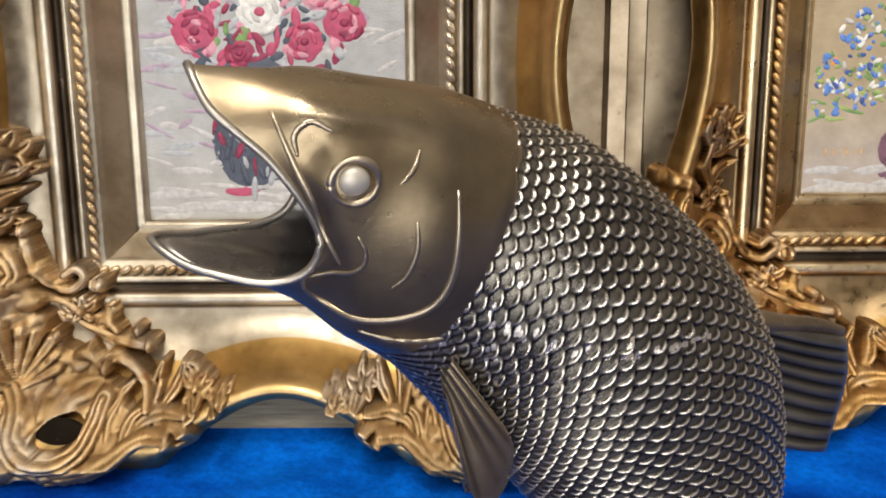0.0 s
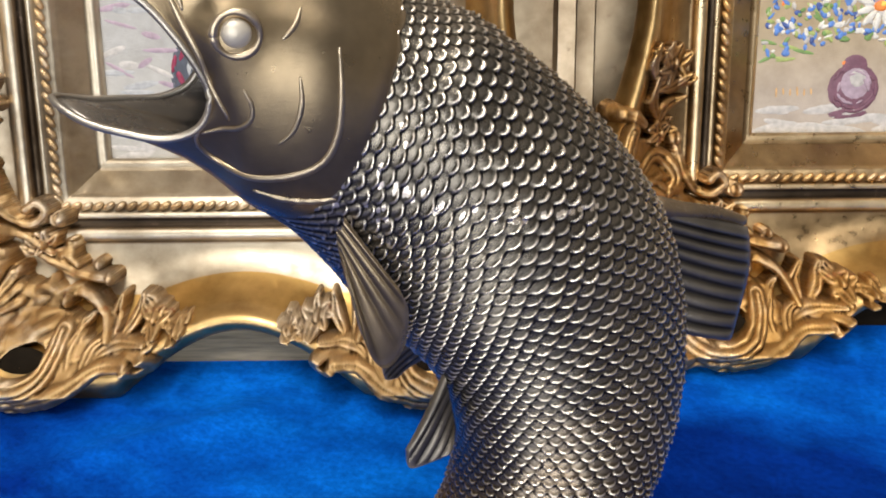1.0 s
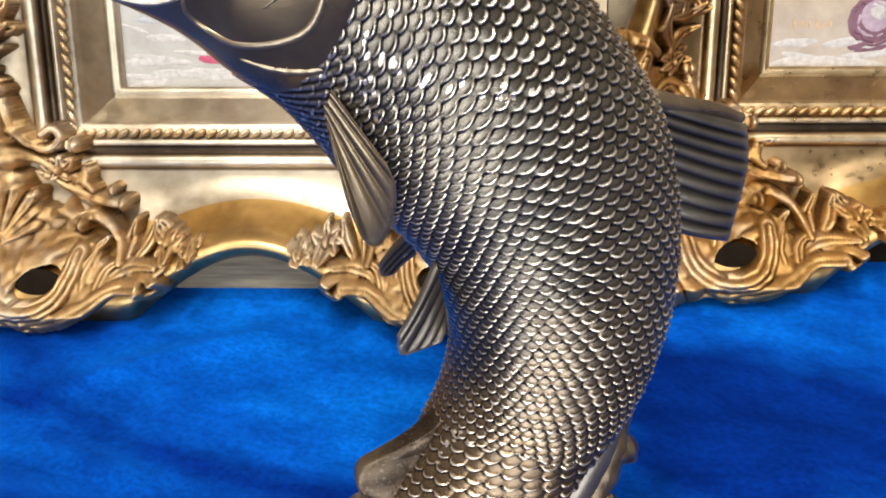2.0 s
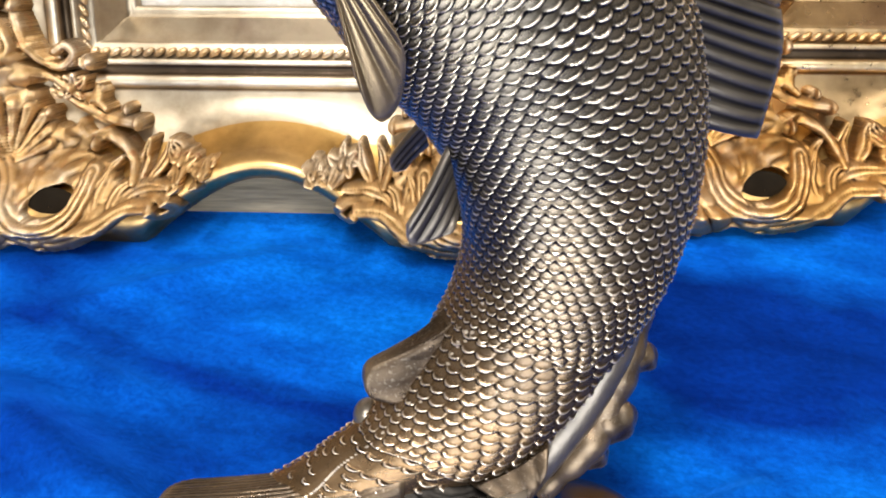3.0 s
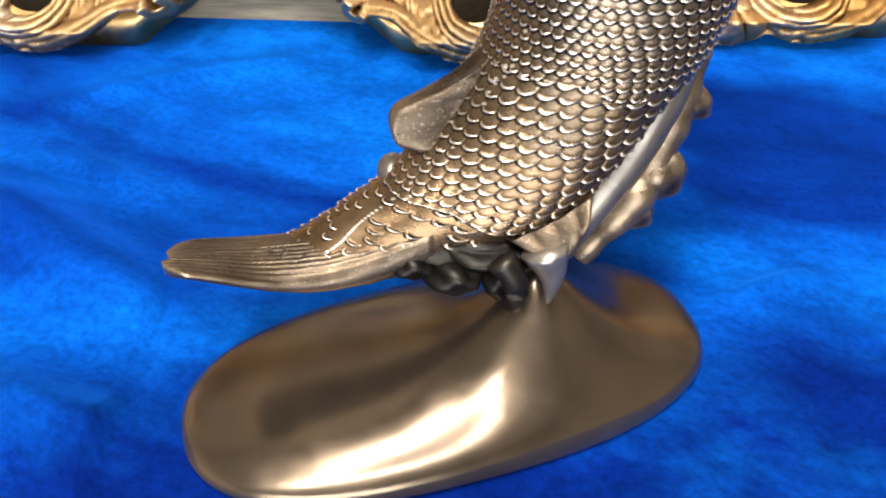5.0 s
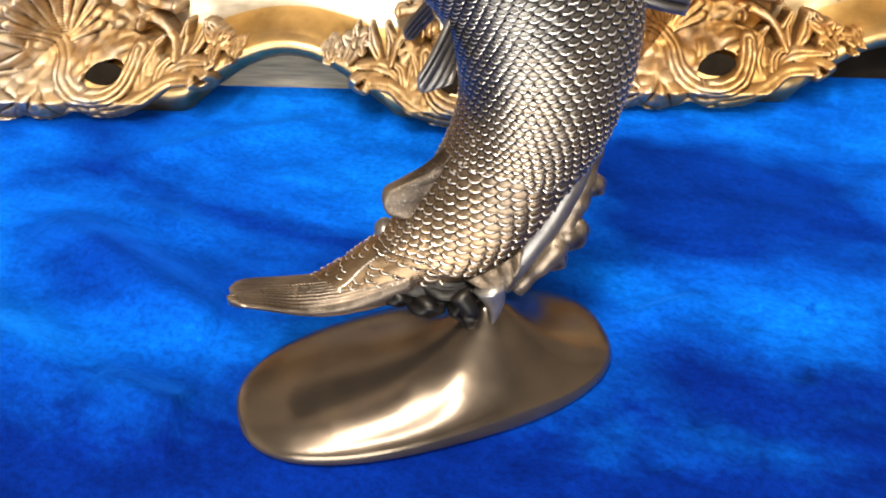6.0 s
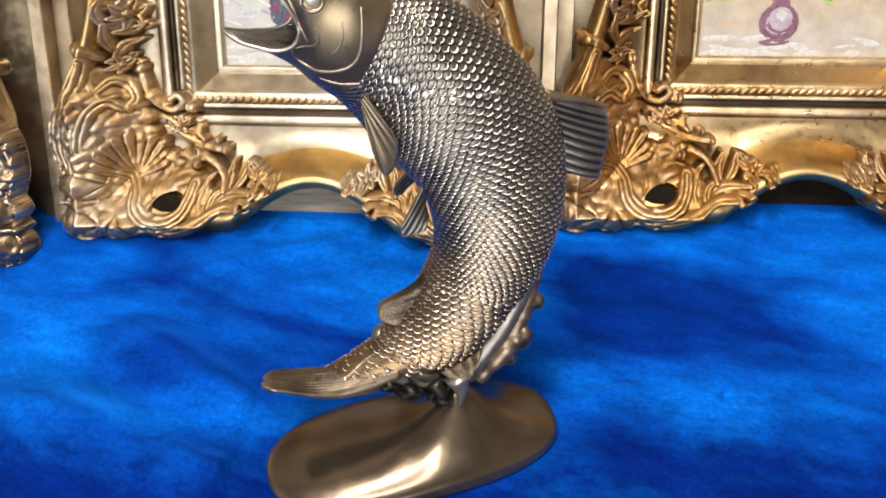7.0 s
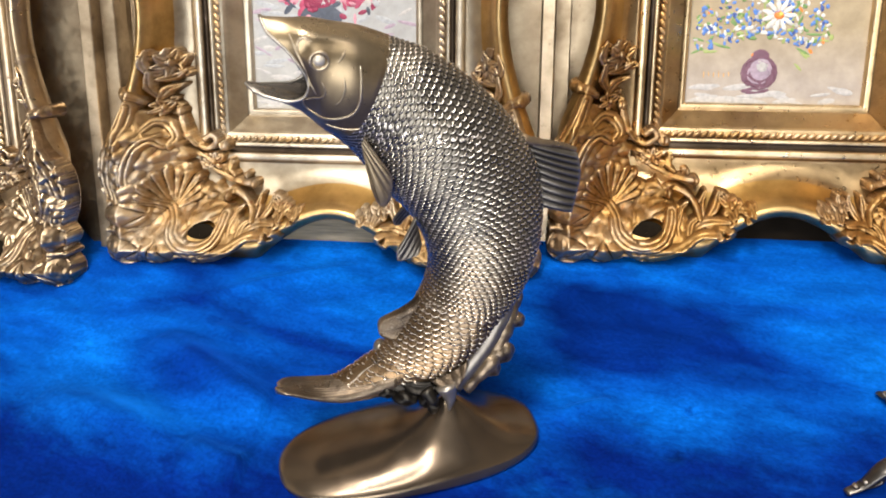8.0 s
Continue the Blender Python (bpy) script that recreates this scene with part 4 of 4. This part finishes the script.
def picture_frame(m, label, strokes, leaf=(GILT, GILT_PALE)):
    f = thing("picture_frame", label, "picture frame", m, "gilded frames in a row")
    w, h = PIC_W, PIC_H
    for side in range(4):
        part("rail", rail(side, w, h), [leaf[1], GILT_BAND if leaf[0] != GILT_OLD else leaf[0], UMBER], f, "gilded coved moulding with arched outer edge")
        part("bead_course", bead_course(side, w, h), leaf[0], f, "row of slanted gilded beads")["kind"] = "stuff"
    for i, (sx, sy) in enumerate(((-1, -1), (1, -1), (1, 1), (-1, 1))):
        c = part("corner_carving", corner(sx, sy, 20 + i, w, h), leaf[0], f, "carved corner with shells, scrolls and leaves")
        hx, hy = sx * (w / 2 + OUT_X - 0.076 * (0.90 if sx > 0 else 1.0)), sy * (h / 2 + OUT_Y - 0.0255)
        # added ball: the hollow's depth shade as a black colour
        part("eye_shade", Shape().ball((hx, hy + sy * 0.0025, 0.0690), (0.0138, 0.0096, 0.0050), 0, 12), SHADE_BLACK, c, "near-black ball that paints shade into the scroll's hollow")
    # straight stepped box behind the swept face
    for side in range(4):
        b = Shape()
        prof = [(0.060, -0.05), (0.060, 0.013), (0.061, 0.014), (0.111, 0.014), (0.112, 0.021), (0.113, 0.022), (0.123, 0.022), (0.124, 0.021), (0.1245, 0.006), (0.137, 0.006), (0.138, 0.005), (0.138, -0.05)]
        if side % 2 == 0:
            prof = [(0.060, -0.05), (0.060, 0.015), (0.061, 0.016), (0.081, 0.016), (0.082, 0.015), (0.082, 0.0)]
        b.grid(np.array([[rail_point(side, t, q, d, w, h) for q, d in prof] for t in (-0.97, 0.97)]))
        part("box_board", b, GILT_BACK, f, "straight aged box board behind the carved face", False)
    back = Shape()
    pts = [(0.072, 0.010), (0.072, 0.030), (0.074, 0.034), (0.1095, 0.036), (0.1115, 0.034), (0.112, 0.010)]
    back.grid(np.array([[rail_point(0, t, q, d, w, h) for q, d in pts] for t in np.linspace(-0.9, 0.9, 12)]))
    if leaf[0] == GILT_WARM:
        # the gap's shade behind the arch is painted on this strip
        part("backing_strip", back, SHADE_BLACK, f, "strip painted black as the shaded gap behind the arch")
    else:
        part("backing_strip", back, RAW_WOOD, f, "grey bare wood behind the arch")
    canvas = block("canvas", box((-w / 2 - 0.002, -h / 2 - 0.002, -0.006), (w / 2 + 0.002, h / 2 + 0.002, 0.0005)), strokes[0], f, "painted flower still life")
    strokes[1](canvas)
    return f


# ---- paintings ----
class Brush:
    """Flat dabs of thick paint on the canvas, gathered by colour."""

    def __init__(self):
        self.by = {}

    def dab(self, colour, x, y, a, b, ang=0.0, h=0.0006):
        sh = self.by.setdefault(colour, Shape())
        n = 14
        th = np.linspace(0, 2 * math.pi, n, endpoint=False)
        rings = []
        for k, z in ((1.0, 0.0), (0.85, 0.7), (0.4, 1.0), (0.02, 0.9)):
            u, v = a * k * np.cos(th), b * k * np.sin(th)
            rings.append(np.stack([x + u * math.cos(ang) - v * math.sin(ang), y + u * math.sin(ang) + v * math.cos(ang), np.full(n, 0.0005 + 0.45 * h * z)], -1))
        sh.grid(np.array(rings), False, True)

    def finish(self, parent):
        for colour, sh in self.by.items():
            tagged(part("brushwork", sh, PAINTS[colour], parent), kind="stuff")


PAINTS = {k: paint("paint_" + k, c) for k, c in dict(
    blue=(0.10, 0.22, 0.55), deep=(0.05, 0.09, 0.28), white=(0.66, 0.63, 0.57), green=(0.16, 0.27, 0.08), leaf=(0.32, 0.38, 0.12), orange=(0.75, 0.22, 0.04), yellow=(0.80, 0.52, 0.10),
    plum=(0.16, 0.07, 0.10), mauve=(0.36, 0.27, 0.32), rose=(0.42, 0.06, 0.12), pink=(0.60, 0.27, 0.32), wine=(0.25, 0.02, 0.06), slate=(0.06, 0.068, 0.090), grey=(0.38, 0.38, 0.38), tan=(0.55, 0.33, 0.14), ash=(0.46, 0.43, 0.40)).items()}


def ground(name, low, high):
    m = Mat(name, 0.5)
    co = m.t.nodes.new("ShaderNodeSeparateXYZ")
    m.t.links.new(m.co, co.inputs[0])
    mp = m.t.nodes.new("ShaderNodeMapRange")
    mp.inputs[1].default_value, mp.inputs[2].default_value = -0.07, -0.02
    m.t.links.new(co.outputs[1], mp.inputs[0])
    wash = m.mix(mp.outputs[0], low, high)
    m.set("Base Color", m.mix(0.8, wash, m.ramp(m.noise(60, 6), (0.3, (0.72, 0.70, 0.66)), (0.7, (1.1, 1.1, 1.08))), "MULTIPLY"))
    m.bump(m.noise(700, 4, 0.6, (1, 2.5, 1)), 0.0006, 0.6)
    return m.m


def daisies(canvas):
    r, b = random.Random(11), Brush()
    cx, vy = -0.012, -0.060
    for _ in range(26):
        b.dab("ash", r.uniform(-0.062, 0.062), -0.080 + r.uniform(-0.006, 0.008), r.uniform(0.006, 0.014), r.uniform(0.001, 0.003), r.uniform(-0.3, 0.3), 0.0006)
    b.dab("plum", cx - 0.002, vy - 0.015, 0.012, 0.0035)
    b.dab("plum", cx, vy, 0.0155, 0.0150, 0, 0.0008)
    b.dab("plum", cx, vy + 0.014, 0.0075, 0.006, 0, 0.0008)
    b.dab("mauve", cx + 0.001, vy + 0.003, 0.0100, 0.0105, 0, 0.0014)
    b.dab("ash", cx + 0.002, vy + 0.006, 0.0055, 0.0060, 0.3, 0.0020)
    for _ in range(46):
        a, d = r.uniform(0, 6.28), r.uniform(0.5, 0.95)
        b.dab("plum" if d > 0.7 else "mauve", cx + 0.0148 * d * math.cos(a), vy + 0.0148 * d * math.sin(a), r.uniform(0.002, 0.004), r.uniform(0.0007, 0.0012), a + 1.57, 0.0022)
    b.dab("orange", cx - 0.004, vy + 0.015, 0.004, 0.002)
    for _ in range(420):
        a, d = r.uniform(-0.2, math.pi + 0.2), r.uniform(0, 1) ** 0.6
        x, y = cx + 0.056 * d * math.cos(a), -0.030 + 0.060 * d * math.sin(a)
        c = r.choice(["blue", "blue", "blue", "deep", "white", "white", "leaf", "green", "ash"])
        b.dab(c, x, y, r.uniform(0.0012, 0.0030), r.uniform(0.0008, 0.0018), r.uniform(0, 3), r.uniform(0.0010, 0.0022))
    for _ in range(34):
        a = r.uniform(-0.6, math.pi + 0.6)
        x, y = cx + r.uniform(0.03, 0.055) * math.cos(a), -0.036 + r.uniform(0.01, 0.05) * math.sin(a)
        b.dab(r.choice(["green", "leaf"]), x, y, r.uniform(0.004, 0.007), 0.0011, a + r.uniform(-0.5, 0.5))
    for fx, fy, s in ((0.0, -0.012, 1.2), (-0.014, 0.018, 1.0), (0.022, 0.012, 0.9), (0.004, 0.040, 1.0)):
        for k in range(11):
            a = k * 2 * math.pi / 11
            b.dab("white", fx + 0.0075 * s * math.cos(a), fy + 0.0075 * s * math.sin(a), 0.0048 * s, 0.0017 * s, a, 0.0026)
        b.dab("orange", fx, fy, 0.0035 * s, 0.003 * s, 0, 0.0034)
        b.dab("yellow", fx + 0.001, fy + 0.001, 0.002 * s, 0.0016 * s, 0, 0.0038)
    for _ in range(9):
        b.dab("orange", cx + r.uniform(-0.05, 0.055), r.uniform(-0.045, 0.03), 0.0026, 0.0014, r.uniform(0, 3))
    for k in range(6):
        b.dab("tan", -0.058 + 0.0042 * k, -0.062 + 0.0006 * (k % 2), 0.0006, 0.0022 if k % 3 else 0.003, 0.1 * (k % 2))
    b.finish(canvas)


def roses(canvas):
    r, b = random.Random(12), Brush()
    for _ in range(34):
        b.dab("ash", r.uniform(-0.062, 0.062), -0.078 + r.uniform(-0.008, 0.012), r.uniform(0.006, 0.016), r.uniform(0.001, 0.003), r.uniform(-0.2, 0.2), 0.0006)
    b.dab("slate", -0.012, -0.040, 0.024, 0.030, 0.0, 0.0014)
    b.dab("grey", -0.018, -0.034, 0.008, 0.014, 0.3, 0.0022)
    b.dab("slate", -0.012, -0.006, 0.020, 0.012, 0.0, 0.0014)
    b.dab("rose", -0.020, -0.070, 0.010, 0.003)
    for _ in range(70):
        a, d = r.uniform(0, 6.28), r.uniform(0, 1) ** 0.5
        b.dab(r.choice(["slate", "slate", "grey", "wine"]), -0.012 + 0.023 * d * math.cos(a), -0.040 + 0.029 * d * math.sin(a), r.uniform(0.003, 0.008), r.uniform(0.001, 0.0022), 1.57 + r.uniform(-0.5, 0.5), r.uniform(0.0018, 0.0026))
    for _ in range(120):
        b.dab(r.choice(["grey", "ash", "ash", "mauve"]), r.uniform(-0.068, 0.068), r.uniform(-0.06, 0.082), r.uniform(0.005, 0.012), r.uniform(0.001, 0.0025), r.uniform(-0.6, 0.6), 0.0005)
    for _ in range(230):
        a, d = r.uniform(0, 6.28), r.uniform(0, 1) ** 0.5
        b.dab(r.choice(["slate", "slate", "grey", "green", "wine", "rose", "pink"]), -0.004 + 0.052 * d * math.cos(a), 0.030 + 0.044 * d * math.sin(a), r.uniform(0.003, 0.007), r.uniform(0.0012, 0.003), r.uniform(0, 3), r.uniform(0.0008, 0.0018))
    for fx, fy, s, c in ((-0.042, 0.018, 1.2, "rose"), (0.012, 0.058, 1.2, "rose"), (0.040, 0.022, 1.1, "rose"), (-0.012, 0.046, 1.0, "white"), (-0.006, 0.028, 1.2, "white"), (0.026, 0.038, 1.0, "pink"), (-0.030, 0.060, 1.0, "rose"), (0.018, 0.012, 1.0, "rose"), (-0.018, 0.006, 0.8, "wine"), (0.038, 0.052, 0.9, "pink")):
        dark = {"rose": "wine", "pink": "rose", "white": "ash", "wine": "rose"}[c]
        b.dab(c, fx, fy, 0.011 * s, 0.010 * s, 0, 0.0020)
        for k in range(13):
            a, d = r.uniform(0, 6.28), r.uniform(0.3, 0.95)
            b.dab(r.choice([c, c, dark, "pink" if c == "rose" else c]), fx + 0.010 * s * d * math.cos(a), fy + 0.010 * s * d * math.sin(a), 0.004 * s, 0.0018 * s, a + 1.57, 0.0028)
        b.dab("rose" if c == "white" else "wine", fx, fy, 0.0028 * s, 0.0024 * s, 0, 0.0034)
    b.finish(canvas)


LEAN = 19
PALE_GROUND = ground("pale_painted_ground", (0.44, 0.37, 0.31), (0.40, 0.31, 0.19))
GREY_GROUND = ground("grey_painted_ground", (0.42, 0.40, 0.37), (0.40, 0.39, 0.38))


def stand(x, y, yaw):
    """Pose of a frame whose canvas plane meets the cloth line at x, y, leaning back."""
    up = PIC_H / 2 + OUT_Y
    return pose(x, y, -0.0245, 0, 0, yaw) @ pose(0, 0, 0, 90 - LEAN, 0, 0) @ pose(0, up, 0)


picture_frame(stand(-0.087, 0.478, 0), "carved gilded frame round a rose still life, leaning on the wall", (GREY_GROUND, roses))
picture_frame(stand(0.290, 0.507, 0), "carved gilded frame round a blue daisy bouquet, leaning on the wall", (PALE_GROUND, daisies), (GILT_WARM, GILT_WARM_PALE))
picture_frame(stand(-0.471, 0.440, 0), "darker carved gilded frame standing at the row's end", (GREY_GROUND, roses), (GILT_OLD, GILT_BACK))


# ---- pewter stand at the edge of the cloth ----
def pewter_stand():
    t = thing("pewter_stand", "dark openwork pewter stand with scrolled leaf feet", "stand", pose(0.356, 0.222, 0))
    bowl = Shape()
    a = np.linspace(0, 2 * math.pi, 48, endpoint=False)
    prof = [(0.0, 0.048), (0.016, 0.048), (0.030, 0.052), (0.040, 0.060), (0.043, 0.066), (0.041, 0.067), (0.036, 0.061), (0.026, 0.056), (0.0, 0.053)]
    bowl.grid(np.array([[(r * math.cos(x) * (1 + 0.02 * math.sin(12 * x)), r * math.sin(x) * (1 + 0.02 * math.sin(12 * x)), z) for x in a] for r, z in ((q * 0.5, k * 0.95) for q, k in prof)]), False, True)
    part("bowl", bowl, PEWTER, t)
    for k in range(4):
        ang = radians(200 + 90 * k)
        c, s = math.cos(ang), math.sin(ang)
        leg = Shape()
        out = spline(np.array([(0.014, 0.050), (0.027, 0.046), (0.038, 0.030), (0.046, 0.010), (0.054, 0.0025)]), 30)
        leg.tube(np.stack([out[:, 0] * c, out[:, 0] * s, out[:, 1]], 1), np.interp(np.linspace(0, 1, 30), [0, 0.5, 0.9, 1], [0.003, 0.0042, 0.0026, 0.0022]), 0, 10, 0.6)
        for r0, z0, rad, turn in ((0.030, 0.026, 0.010, 1.0), (0.042, 0.012, 0.008, -1.0), (0.022, 0.034, 0.007, -1.0)):
            th = np.linspace(0, 1.35 * 2 * math.pi, 36)
            rr = rad * (1 - 0.72 * th / th[-1])
            u, v = r0 + rr * np.cos(turn * th), z0 + rr * np.sin(turn * th)
            leg.tube(np.stack([u * c, u * s, np.maximum(v, 0.002)], 1), 0.0017, 0, 8, 0.8)
        part("leg", leg, PEWTER, t)
    t.scale = (1.3, 1.3, 0.52)


pewter_stand()
